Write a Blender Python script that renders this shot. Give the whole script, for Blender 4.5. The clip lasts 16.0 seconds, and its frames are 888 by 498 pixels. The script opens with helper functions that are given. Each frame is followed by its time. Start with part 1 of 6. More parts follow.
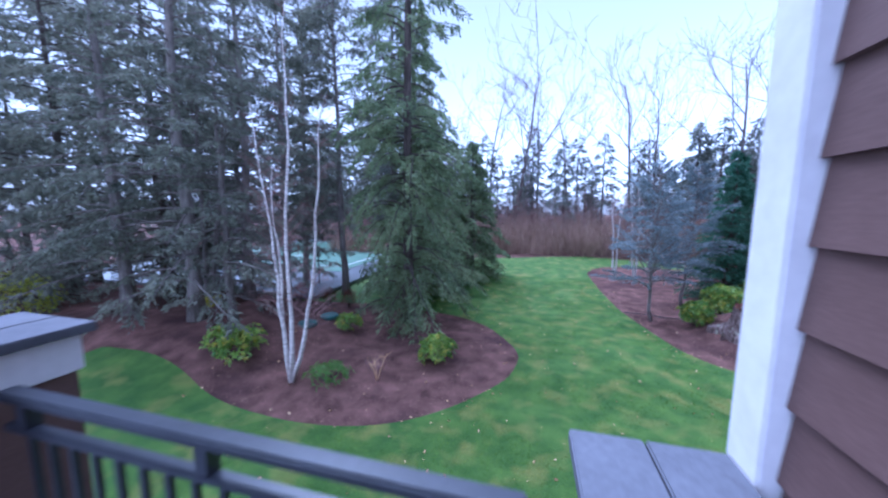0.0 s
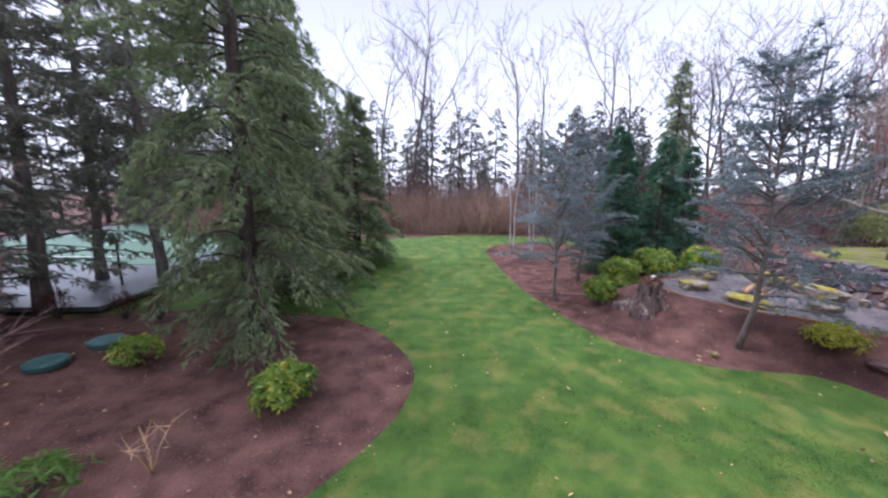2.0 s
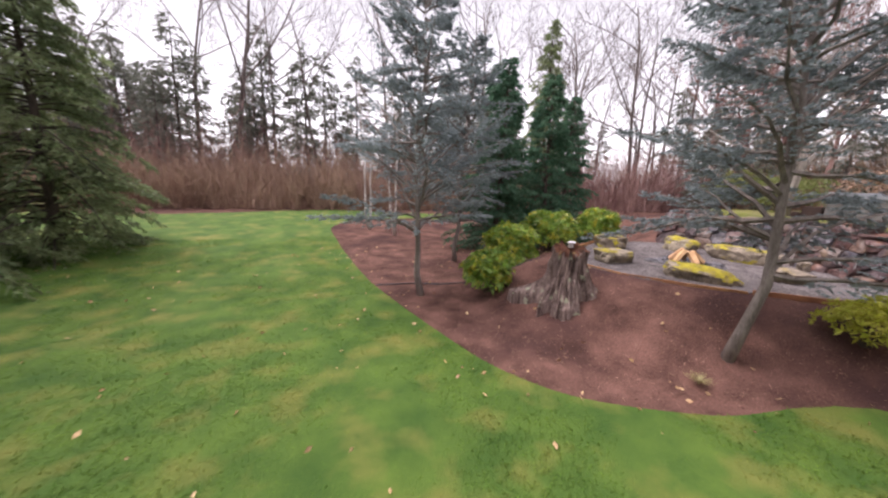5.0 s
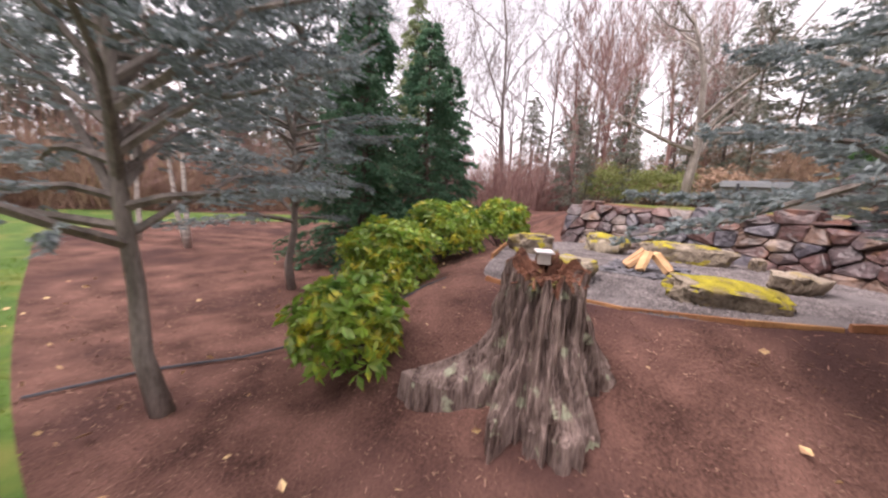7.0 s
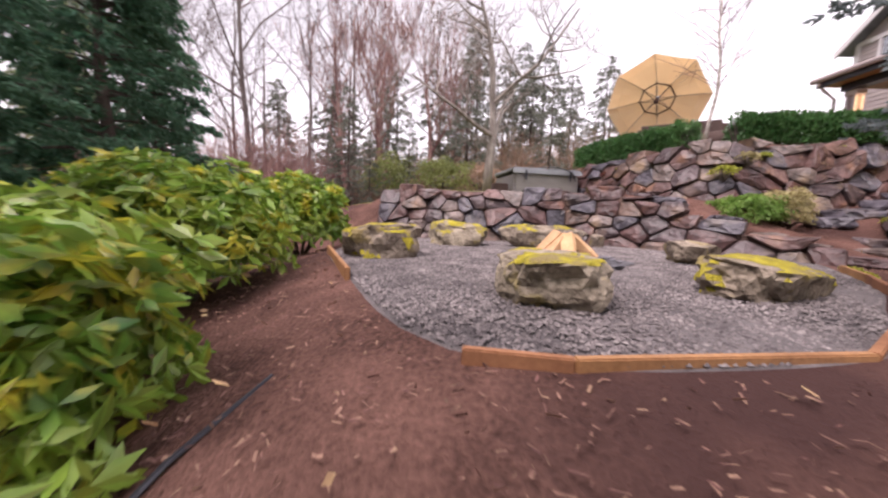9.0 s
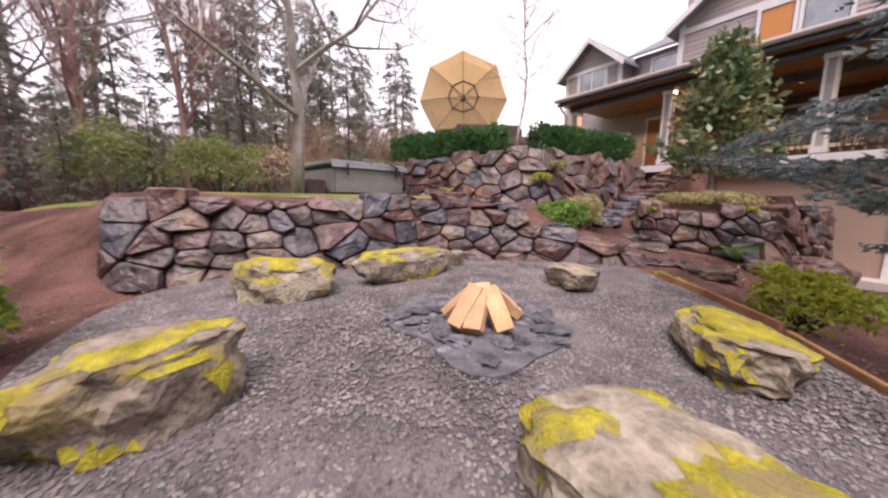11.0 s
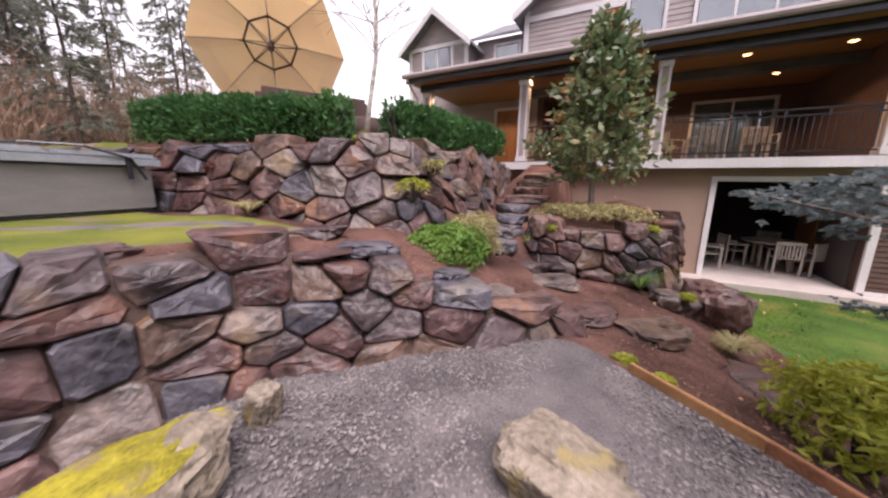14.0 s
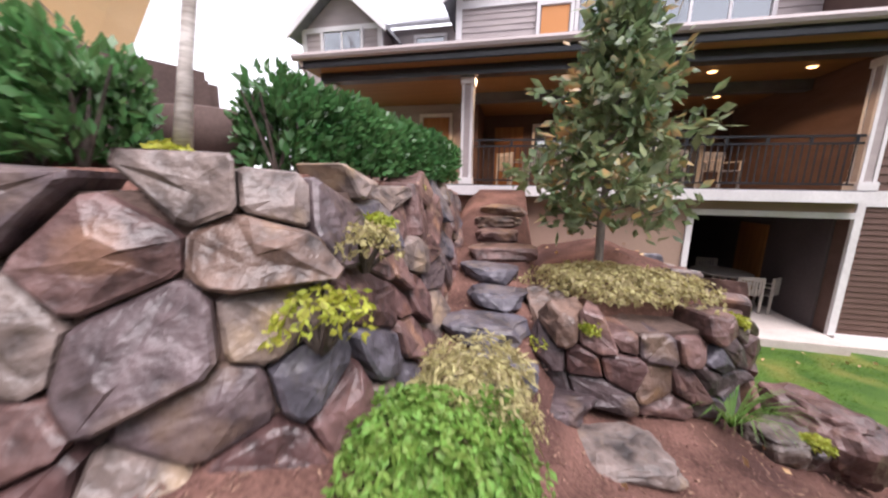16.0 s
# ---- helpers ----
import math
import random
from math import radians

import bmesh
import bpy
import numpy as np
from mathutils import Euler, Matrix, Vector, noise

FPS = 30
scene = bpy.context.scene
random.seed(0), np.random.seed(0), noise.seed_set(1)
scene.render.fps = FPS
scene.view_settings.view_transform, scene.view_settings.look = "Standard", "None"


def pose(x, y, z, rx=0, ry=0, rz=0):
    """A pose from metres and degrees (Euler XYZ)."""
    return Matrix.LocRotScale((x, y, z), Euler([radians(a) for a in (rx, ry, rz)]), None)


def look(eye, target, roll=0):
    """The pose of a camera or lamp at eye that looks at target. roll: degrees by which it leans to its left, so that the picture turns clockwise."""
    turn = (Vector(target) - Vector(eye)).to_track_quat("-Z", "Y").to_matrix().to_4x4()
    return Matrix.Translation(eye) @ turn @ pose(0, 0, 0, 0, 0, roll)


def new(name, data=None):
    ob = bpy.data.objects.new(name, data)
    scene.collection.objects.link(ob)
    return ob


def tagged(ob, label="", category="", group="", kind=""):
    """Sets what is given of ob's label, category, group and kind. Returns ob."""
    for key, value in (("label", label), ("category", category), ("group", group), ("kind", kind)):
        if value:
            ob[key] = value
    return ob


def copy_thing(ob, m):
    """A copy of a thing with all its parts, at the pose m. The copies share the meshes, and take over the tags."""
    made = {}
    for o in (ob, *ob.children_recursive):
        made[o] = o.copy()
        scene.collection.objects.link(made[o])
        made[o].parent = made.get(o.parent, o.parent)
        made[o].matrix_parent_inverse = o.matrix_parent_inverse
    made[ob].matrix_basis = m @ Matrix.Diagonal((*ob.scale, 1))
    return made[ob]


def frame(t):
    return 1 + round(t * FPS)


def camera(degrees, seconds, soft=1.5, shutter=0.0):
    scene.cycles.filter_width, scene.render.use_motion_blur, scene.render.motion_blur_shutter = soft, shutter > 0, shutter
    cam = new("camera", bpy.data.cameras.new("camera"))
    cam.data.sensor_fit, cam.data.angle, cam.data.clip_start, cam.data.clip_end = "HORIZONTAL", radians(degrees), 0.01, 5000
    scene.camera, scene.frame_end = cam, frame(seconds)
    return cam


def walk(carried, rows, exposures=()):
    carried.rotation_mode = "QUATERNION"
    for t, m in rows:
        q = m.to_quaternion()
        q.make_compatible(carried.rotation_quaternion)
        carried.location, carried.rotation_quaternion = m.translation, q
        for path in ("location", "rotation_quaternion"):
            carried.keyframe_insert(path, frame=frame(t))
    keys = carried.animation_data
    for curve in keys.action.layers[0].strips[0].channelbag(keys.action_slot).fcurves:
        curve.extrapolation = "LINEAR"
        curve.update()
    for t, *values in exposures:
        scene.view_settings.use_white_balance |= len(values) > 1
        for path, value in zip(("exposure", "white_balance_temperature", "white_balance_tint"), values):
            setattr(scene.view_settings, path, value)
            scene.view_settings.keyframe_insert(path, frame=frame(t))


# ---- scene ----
cam = camera(107.1, 16.0, 2.3, 0.3)
METRES, EYE, TILT, LEAN, TURN = 27.0, 4.995, 0.0, 0.0, 14.5
ROWS = [
    (0.0, 0.0, 0.0, 0.0, 0.03, -6.71, -0.28),
    (0.5, 0.007, 0.0322, -0.0009, -4.51, -7.54, -0.34),
    (1.0, 0.014, 0.0646, -0.0022, -9.28, -8.2, -0.45),
    (1.5, 0.0223, 0.0979, -0.0063, -13.74, -8.92, -0.62),
    (2.0, 0.0341, 0.1292, -0.0233, -17.83, -9.66, -0.88),
    (2.5, 0.05, 0.1567, -0.0485, -21.64, -10.13, -1.13),
    (3.0, 0.0706, 0.1842, -0.0688, -25.13, -10.62, -1.43),
    (3.5, 0.0955, 0.2126, -0.0803, -28.39, -10.81, -1.66),
    (4.0, 0.1248, 0.2424, -0.0836, -31.49, -10.91, -1.94),
    (6.5, 0.2814, 0.3905, -0.0998, -53.5, -9.74, -3.12),
    (7.0, 0.3098, 0.4142, -0.1089, -61.03, -8.91, -3.26),
    (7.5, 0.3387, 0.4366, -0.1176, -70.16, -7.81, -3.04),
    (8.0, 0.3685, 0.4573, -0.1241, -80.86, -6.87, -2.74),
    (8.5, 0.3948, 0.4734, -0.1278, -92.06, -6.18, -2.31),
    (9.0, 0.4192, 0.4852, -0.1277, -103.14, -6.12, -1.76),
    (9.5, 0.4413, 0.4921, -0.1234, -113.58, -6.46, -1.3),
    (10.0, 0.4609, 0.4945, -0.1174, -122.98, -7.12, -0.93),
    (12.5, 0.5295, 0.4489, -0.0951, -155.31, -10.96, -0.32),
    (13.0, 0.538, 0.431, -0.0916, -159.16, -11.33, -0.45),
    (13.5, 0.5465, 0.411, -0.0891, -162.54, -11.51, -0.58),
    (14.0, 0.5557, 0.3892, -0.0874, -165.71, -11.6, -0.63),
    (14.5, 0.5656, 0.3657, -0.0858, -169.0, -11.47, -0.75),
    (15.0, 0.5756, 0.3403, -0.0831, -172.61, -11.26, -0.85),
    (15.5, 0.5853, 0.3128, -0.0775, -176.85, -10.89, -0.94),
    (16.0, 0.5942, 0.2824, -0.0685, -181.78, -10.33, -1.11),
]
EXPOSURES = [(0.0, 1.2, 4300, 23), (1.0, 1.14, 4800, 24), (2.0, 1.06, 5500, 23), (3.5, 1.12, 6100, 22), (6.5, 1.28, 6800, 25), (8.0, 1.66, 6800, 24), (9.0, 1.24, 6700, 27), (12.5, 1.15, 6700, 26), (14.5, 1.2, 6450, 24), (16.0, 1.6, 6300, 20)]
walk(cam, [(t, pose(0, 0, EYE, TILT, LEAN, TURN) @ pose(METRES * x, METRES * y, METRES * z, 90 + pitch, roll, yaw)) for t, x, y, z, yaw, pitch, roll in ROWS], EXPOSURES)

# ---- world, sun, exposure ----
world = bpy.data.worlds.new("overcast_sky")
scene.world = world
world.use_nodes = True
wn, wl = world.node_tree.nodes, world.node_tree.links
sky = wn.new("ShaderNodeTexSky")
sky.sky_type, sky.sun_disc = "NISHITA", False
sky.sun_elevation, sky.sun_rotation = radians(60), radians(200)
sky.dust_density, sky.air_density, sky.ozone_density = 1.2, 1.0, 1.0
soften = wn.new("ShaderNodeHueSaturation")
soften.inputs["Saturation"].default_value = 0.12
wl.new(sky.outputs[0], soften.inputs["Color"])
wl.new(soften.outputs[0], wn["Background"].inputs["Color"])
wn["Background"].inputs["Strength"].default_value = 0.14
sun = new("sun", bpy.data.lights.new("sun", "SUN"))
sun.data.energy, sun.data.angle, sun.data.color = 2.3, radians(40), (1.0, 0.96, 0.92)
sun.matrix_world = look((-11, 12, 30), (0, 0, 0))

# ---- materials ----
def nodes_of(name):
    m = bpy.data.materials.new(name)
    m.use_nodes = True
    return m, m.node_tree.nodes, m.node_tree.links, m.node_tree.nodes["Principled BSDF"]


def surf(name, dark, light, scale=4.0, fine=40.0, rough=0.8, bump=0.3, depth=0.02, metal=0.0, vary=0.0, leafy=0.0, island=False, stretch=(1, 1, 1), spec=0.3, third=None, third_scale=1.0, third_at=(0.55, 0.65), gloss=0.0):
    """A surface whose colour runs between two tones at two scales, with fine relief."""
    m, n, l, b = nodes_of(name)
    geo = n.new("ShaderNodeNewGeometry")
    place = n.new("ShaderNodeMapping")
    place.inputs["Scale"].default_value = stretch
    l.new(geo.outputs["Position"], place.inputs["Vector"])
    big, small = n.new("ShaderNodeTexNoise"), n.new("ShaderNodeTexNoise")
    big.inputs["Scale"].default_value, big.inputs["Detail"].default_value = scale, 5
    small.inputs["Scale"].default_value, small.inputs["Detail"].default_value = fine, 4
    for tex in (big, small):
        l.new(place.outputs[0], tex.inputs["Vector"])
    add = n.new("ShaderNodeMath")
    add.operation = "MULTIPLY_ADD"
    l.new(small.outputs["Fac"], add.inputs[0])
    add.inputs[1].default_value = 0.6
    l.new(big.outputs["Fac"], add.inputs[2])
    ramp = n.new("ShaderNodeMapRange")
    ramp.inputs["From Min"].default_value, ramp.inputs["From Max"].default_value = 0.55, 1.05
    l.new(add.outputs[0], ramp.inputs["Value"])
    mix = n.new("ShaderNodeMix")
    mix.data_type = "RGBA"
    mix.inputs[6].default_value, mix.inputs[7].default_value = (*dark, 1), (*light, 1)
    l.new(ramp.outputs[0], mix.inputs[0])
    colour = mix.outputs[2]
    if third:
        patch = n.new("ShaderNodeTexNoise")
        patch.inputs["Scale"].default_value, patch.inputs["Detail"].default_value = third_scale, 6
        l.new(geo.outputs["Position"], patch.inputs["Vector"])
        cut = n.new("ShaderNodeMapRange")
        cut.inputs["From Min"].default_value, cut.inputs["From Max"].default_value = third_at
        l.new(patch.outputs["Fac"], cut.inputs["Value"])
        over = n.new("ShaderNodeMix")
        over.data_type = "RGBA"
        l.new(cut.outputs[0], over.inputs[0])
        l.new(colour, over.inputs[6])
        over.inputs[7].default_value = (*third, 1)
        colour = over.outputs[2]
    if vary:
        hue = n.new("ShaderNodeHueSaturation")
        rnd = n.new("ShaderNodeMapRange")
        if island:
            l.new(geo.outputs["Random Per Island"], rnd.inputs["Value"])
        else:
            l.new(n.new("ShaderNodeObjectInfo").outputs["Random"], rnd.inputs["Value"])
        rnd.inputs["To Min"].default_value, rnd.inputs["To Max"].default_value = 1 - vary, 1 + vary
        l.new(rnd.outputs[0], hue.inputs["Value"])
        shift = n.new("ShaderNodeMath")
        shift.operation = "MULTIPLY_ADD"
        l.new(rnd.outputs[0], shift.inputs[0])
        shift.inputs[1].default_value, shift.inputs[2].default_value = 0.06, 0.44
        l.new(shift.outputs[0], hue.inputs["Hue"])
        l.new(colour, hue.inputs["Color"])
        colour = hue.outputs[0]
    l.new(colour, b.inputs["Base Color"])
    b.inputs["Roughness"].default_value, b.inputs["Metallic"].default_value = rough, metal
    b.inputs["Specular IOR Level"].default_value = spec
    if gloss:
        wet = n.new("ShaderNodeMapRange")
        wet.inputs["To Min"].default_value, wet.inputs["To Max"].default_value = rough - gloss, rough + gloss * 0.5
        l.new(big.outputs["Fac"], wet.inputs["Value"])
        l.new(wet.outputs[0], b.inputs["Roughness"])
    if bump:
        bp = n.new("ShaderNodeBump")
        bp.inputs["Strength"].default_value, bp.inputs["Distance"].default_value = bump, depth
        l.new(add.outputs[0], bp.inputs["Height"])
        l.new(bp.outputs[0], b.inputs["Normal"])
    if leafy:
        thin = n.new("ShaderNodeBsdfTranslucent")
        l.new(colour, thin.inputs["Color"])
        both = n.new("ShaderNodeMixShader")
        both.inputs[0].default_value = leafy
        l.new(b.outputs[0], both.inputs[1])
        l.new(thin.outputs[0], both.inputs[2])
        l.new(both.outputs[0], n["Material Output"].inputs["Surface"])
    return m


def glow(name, colour, strength):
    m, n, l, b = nodes_of(name)
    b.inputs["Base Color"].default_value = (*colour, 1)
    b.inputs["Emission Color"].default_value = (*colour, 1)
    b.inputs["Emission Strength"].default_value = strength
    return m


M = {}
M["grass"] = surf("lawn_grass", (0.028, 0.078, 0.01), (0.088, 0.155, 0.022), 1.6, 70, 0.85, 0.8, 0.03, third=(0.17, 0.175, 0.04), third_scale=1.3, third_at=(0.5, 0.74))
M["mulch"] = surf("bark_mulch", (0.05, 0.025, 0.02), (0.205, 0.108, 0.086), 1.8, 40, 0.95, 1.0, 0.04, spec=0.15, third=(0.06, 0.031, 0.028), third_scale=0.55, third_at=(0.5, 0.68))
M["gravel"] = surf("crushed_gravel", (0.062, 0.055, 0.057), (0.2, 0.178, 0.178), 2.0, 55, 0.8, 1.0, 0.03)
M["chip"] = surf("gravel_chip", (0.085, 0.074, 0.076), (0.26, 0.228, 0.225), 3, 50, 0.8, 0.3, 0.005, vary=0.45, island=True)
M["rock"] = surf("basalt", (0.034, 0.028, 0.03), (0.245, 0.2, 0.2), 3.2, 12, 0.5, 0.7, 0.06, spec=0.45, vary=0.2, gloss=0.28, third=(0.27, 0.205, 0.155), third_scale=2.4, third_at=(0.56, 0.68))
rn_, rl_ = M["rock"].node_tree.nodes, M["rock"].node_tree.links
tone = rn_.new("ShaderNodeValToRGB")
tone.color_ramp.interpolation = "CONSTANT"
for pos, col in ((0.0, (0.68, 0.45, 0.42)), (0.22, (0.54, 0.60, 0.72)), (0.42, (0.80, 0.62, 0.48)), (0.52, (0.94, 0.88, 0.78)), (0.64, (0.48, 0.42, 0.44)), (0.78, (0.70, 0.49, 0.45))):
    e = tone.color_ramp.elements.new(pos) if pos else tone.color_ramp.elements[0]
    e.color = (*col, 1)
tone.color_ramp.elements.remove(tone.color_ramp.elements[-1])
rl_.new(rn_.new("ShaderNodeObjectInfo").outputs["Random"], tone.inputs[0])
tint = rn_.new("ShaderNodeMix")
tint.data_type, tint.blend_type = "RGBA", "MULTIPLY"
tint.inputs[0].default_value = 1.0
rb_ = rn_["Principled BSDF"]
rl_.new(rb_.inputs["Base Color"].links[0].from_socket, tint.inputs[6])
rl_.new(tone.outputs[0], tint.inputs[7])
rl_.new(tint.outputs[2], rb_.inputs["Base Color"])
M["boulder"] = surf("mossy_boulder", (0.11, 0.088, 0.065), (0.38, 0.32, 0.25), 5.0, 25, 0.85, 1.0, 0.05, vary=0.15, third=(0.30, 0.24, 0.11), third_scale=4.0, third_at=(0.58, 0.66))
M["moss"] = surf("yellow_moss", (0.16, 0.14, 0.015), (0.48, 0.41, 0.04), 7, 60, 0.95, 1.0, 0.03, third=(0.24, 0.19, 0.08), third_scale=6.0, third_at=(0.52, 0.62))
M["charcoal"] = surf("burnt_stone", (0.03, 0.03, 0.036), (0.22, 0.215, 0.24), 7, 40, 0.8, 1.0, 0.04, vary=0.5)
M["log"] = surf("split_firewood", (0.45, 0.26, 0.12), (0.72, 0.48, 0.27), 5, 60, 0.7, 0.4, 0.006, vary=0.12)
M["stump"] = surf("rotten_wood", (0.04, 0.021, 0.017), (0.38, 0.285, 0.255), 2.6, 14, 0.85, 1.0, 0.06, stretch=(3.6, 3.6, 0.7), third=(0.40, 0.41, 0.30), third_scale=6.0, third_at=(0.60, 0.67))
M["rot"] = surf("red_brown_rot", (0.05, 0.02, 0.014), (0.27, 0.12, 0.075), 9, 50, 0.9, 1.0, 0.04, third=(0.36, 0.34, 0.12), third_scale=8.0, third_at=(0.6, 0.68))
M["board"] = surf("cedar_edging", (0.22, 0.10, 0.05), (0.42, 0.21, 0.10), 3, 40, 0.7, 0.4, 0.008, vary=0.15)
M["bark"] = surf("grey_bark", (0.10, 0.085, 0.075), (0.30, 0.26, 0.235), 4, 30, 0.9, 0.9, 0.03, stretch=(2, 2, 0.4))
M["darkbark"] = surf("dark_bark", (0.035, 0.028, 0.025), (0.13, 0.10, 0.085), 4, 30, 0.9, 0.9, 0.03, stretch=(2, 2, 0.4))
M["woodbark"] = surf("grey_brown_bark", (0.07, 0.056, 0.052), (0.21, 0.17, 0.16), 3, 20, 0.9, 0.6, 0.03, stretch=(2, 2, 0.4))
M["palebark"] = surf("pale_grey_bark", (0.15, 0.125, 0.11), (0.40, 0.36, 0.32), 4, 30, 0.9, 0.8, 0.02, stretch=(2, 2, 0.6))
M["birch"] = surf("birch_bark", (0.30, 0.25, 0.22), (0.82, 0.76, 0.72), 6, 20, 0.6, 0.4, 0.01, stretch=(0.6, 0.6, 3))
M["twig"] = surf("red_brown_twigs", (0.15, 0.08, 0.075), (0.33, 0.20, 0.18), 1.0, 9, 0.9, 0, vary=0.25, island=True)
M["browntwig"] = surf("tan_brush", (0.20, 0.125, 0.09), (0.40, 0.27, 0.20), 0.5, 5, 0.9, 0, vary=0.3, island=True)
# the distant firs' tone is paled: haze mixed into the leaf colour
for key, dark, light in (("hemlock", (0.125, 0.175, 0.085), (0.30, 0.35, 0.17)), ("darkfir", (0.125, 0.14, 0.105), (0.32, 0.32, 0.24)), ("blue", (0.15, 0.19, 0.195), (0.33, 0.39, 0.40)), ("green", (0.03, 0.10, 0.055), (0.10, 0.21, 0.12)), ("far_hazy", (0.105, 0.12, 0.095), (0.225, 0.235, 0.19)), ("laurel", (0.03, 0.10, 0.03), (0.11, 0.24, 0.08)), ("olive", (0.10, 0.14, 0.045), (0.30, 0.32, 0.11)), ("bright", (0.24, 0.29, 0.035), (0.56, 0.55, 0.08)), ("ivy", (0.05, 0.14, 0.025), (0.22, 0.36, 0.07)), ("straw", (0.28, 0.24, 0.10), (0.52, 0.46, 0.24)), ("redleaf", (0.10, 0.03, 0.025), (0.22, 0.08, 0.06))):
    M[key] = surf(key + "_foliage", dark, light, 0.6, 6, 0.6, 0, vary=0.35, island=True, leafy=0.45, spec=0.45)
M["magnolia"] = surf("magnolia_foliage", (0.06, 0.115, 0.045), (0.26, 0.30, 0.15), 2.0, 8, 0.6, 0, vary=0.35, island=True, leafy=0.35, spec=0.45, third=(0.40, 0.24, 0.10), third_scale=3.0, third_at=(0.57, 0.66))
M["rhodo"] = surf("rhodo_foliage", (0.06, 0.17, 0.02), (0.34, 0.46, 0.07), 1.6, 7, 0.6, 0, vary=0.3, island=True, leafy=0.4, spec=0.45, third=(0.52, 0.47, 0.05), third_scale=4.5, third_at=(0.53, 0.64))
M["grassblade"] = surf("grass_blade", (0.058, 0.14, 0.016), (0.16, 0.255, 0.036), 1.6, 30, 0.7, 0, vary=0.16, island=True, leafy=0.5, third=(0.26, 0.25, 0.06), third_scale=1.3, third_at=(0.5, 0.74))
for key in ("rhodo", "laurel", "magnolia"):
    pb = M[key].node_tree.nodes["Principled BSDF"]
    pb.inputs["Roughness"].default_value, pb.inputs["Specular IOR Level"].default_value = 0.36, 0.6
M["siding"] = surf("brown_lap_siding", (0.098, 0.056, 0.046), (0.138, 0.082, 0.068), 1.5, 30, 0.6, 0.15, 0.004, stretch=(1, 1, 4))
M["siding_grey"] = surf("taupe_lap_siding", (0.34, 0.29, 0.29), (0.42, 0.36, 0.355), 1.5, 30, 0.6, 0.15, 0.004, stretch=(1, 1, 4))
M["stucco"] = surf("brown_panel", (0.34, 0.235, 0.185), (0.41, 0.285, 0.225), 1, 30, 0.8, 0.2, 0.004)
M["white"] = surf("white_trim_paint", (0.62, 0.59, 0.60), (0.78, 0.75, 0.76), 1.2, 20, 0.45, 0.08, 0.003)
M["black"] = surf("black_rail_paint", (0.012, 0.014, 0.02), (0.03, 0.032, 0.042), 3, 30, 0.3, 0.1, 0.002, spec=0.6)
M["cap"] = surf("slate_cap", (0.075, 0.075, 0.088), (0.14, 0.14, 0.16), 2, 50, 0.55, 0.25, 0.003)
M["soffit"] = surf("stained_wood_soffit", (0.22, 0.105, 0.04), (0.34, 0.17, 0.068), 2, 25, 0.5, 0.2, 0.004, stretch=(0.3, 6, 1))
M["roof"] = surf("grey_shingle", (0.13, 0.13, 0.14), (0.24, 0.24, 0.26), 2, 18, 0.9, 0.5, 0.01, stretch=(1, 1, 3))
M["concrete"] = surf("patio_concrete", (0.42, 0.36, 0.33), (0.58, 0.51, 0.47), 1.5, 30, 0.8, 0.2, 0.004)
# shade of the patio recess and the hut's doorway, put into a dark colour
M["dark"] = surf("shaded_interior", (0.07, 0.055, 0.058), (0.10, 0.08, 0.082), 1, 20, 0.8, 0.1, 0.003)
M["tub"] = surf("grey_tub_cladding", (0.19, 0.18, 0.175), (0.26, 0.245, 0.24), 1.5, 30, 0.6, 0.15, 0.003, stretch=(1, 1, 4))
M["vinyl"] = surf("grey_vinyl_cover", (0.26, 0.28, 0.31), (0.38, 0.40, 0.43), 2, 30, 0.4, 0.2, 0.004)
M["canvas"] = surf("tan_canvas", (0.84, 0.68, 0.48), (0.90, 0.76, 0.56), 1.5, 60, 0.8, 0.2, 0.003, leafy=0.62)
M["brownfab"] = surf("brown_fabric", (0.07, 0.045, 0.04), (0.13, 0.085, 0.075), 2, 40, 0.8, 0.2, 0.004)
M["wood"] = surf("weathered_teak", (0.34, 0.30, 0.27), (0.55, 0.49, 0.44), 3, 40, 0.7, 0.3, 0.004, stretch=(1, 5, 1))
M["door"] = surf("warm_wood_door", (0.22, 0.09, 0.03), (0.36, 0.16, 0.06), 2, 25, 0.4, 0.2, 0.003, stretch=(5, 5, 0.5))
M["court"] = surf("green_court", (0.05, 0.12, 0.08), (0.09, 0.17, 0.11), 0.4, 8, 0.5, 0.05, 0.002)
M["courtgrey"] = surf("wet_court_surround", (0.07, 0.08, 0.09), (0.15, 0.165, 0.18), 0.3, 6, 0.3, 0.02, 0.002, spec=0.6)
M["green_lid"] = surf("green_plastic_lid", (0.03, 0.09, 0.08), (0.06, 0.14, 0.13), 3, 30, 0.4, 0.15, 0.003)
M["leaf_litter"] = surf("fallen_leaf", (0.35, 0.18, 0.08), (0.62, 0.45, 0.26), 3, 30, 0.7, 0, vary=0.3, island=True)
M["ash"] = surf("wood_ash", (0.035, 0.034, 0.038), (0.17, 0.165, 0.18), 6, 50, 0.9, 0.9, 0.02)
M["mossgrass"] = surf("mossy_turf", (0.06, 0.09, 0.012), (0.2, 0.2, 0.03), 1.2, 60, 0.9, 0.8, 0.03, third=(0.20, 0.15, 0.11), third_scale=1.6, third_at=(0.52, 0.64))
M["barkchip"] = surf("bark_chip", (0.09, 0.047, 0.038), (0.32, 0.18, 0.14), 3, 30, 0.9, 0, vary=0.45, island=True)
M["soil"] = surf("dark_soil", (0.05, 0.033, 0.028), (0.13, 0.085, 0.07), 2, 30, 0.95, 0.8, 0.03)
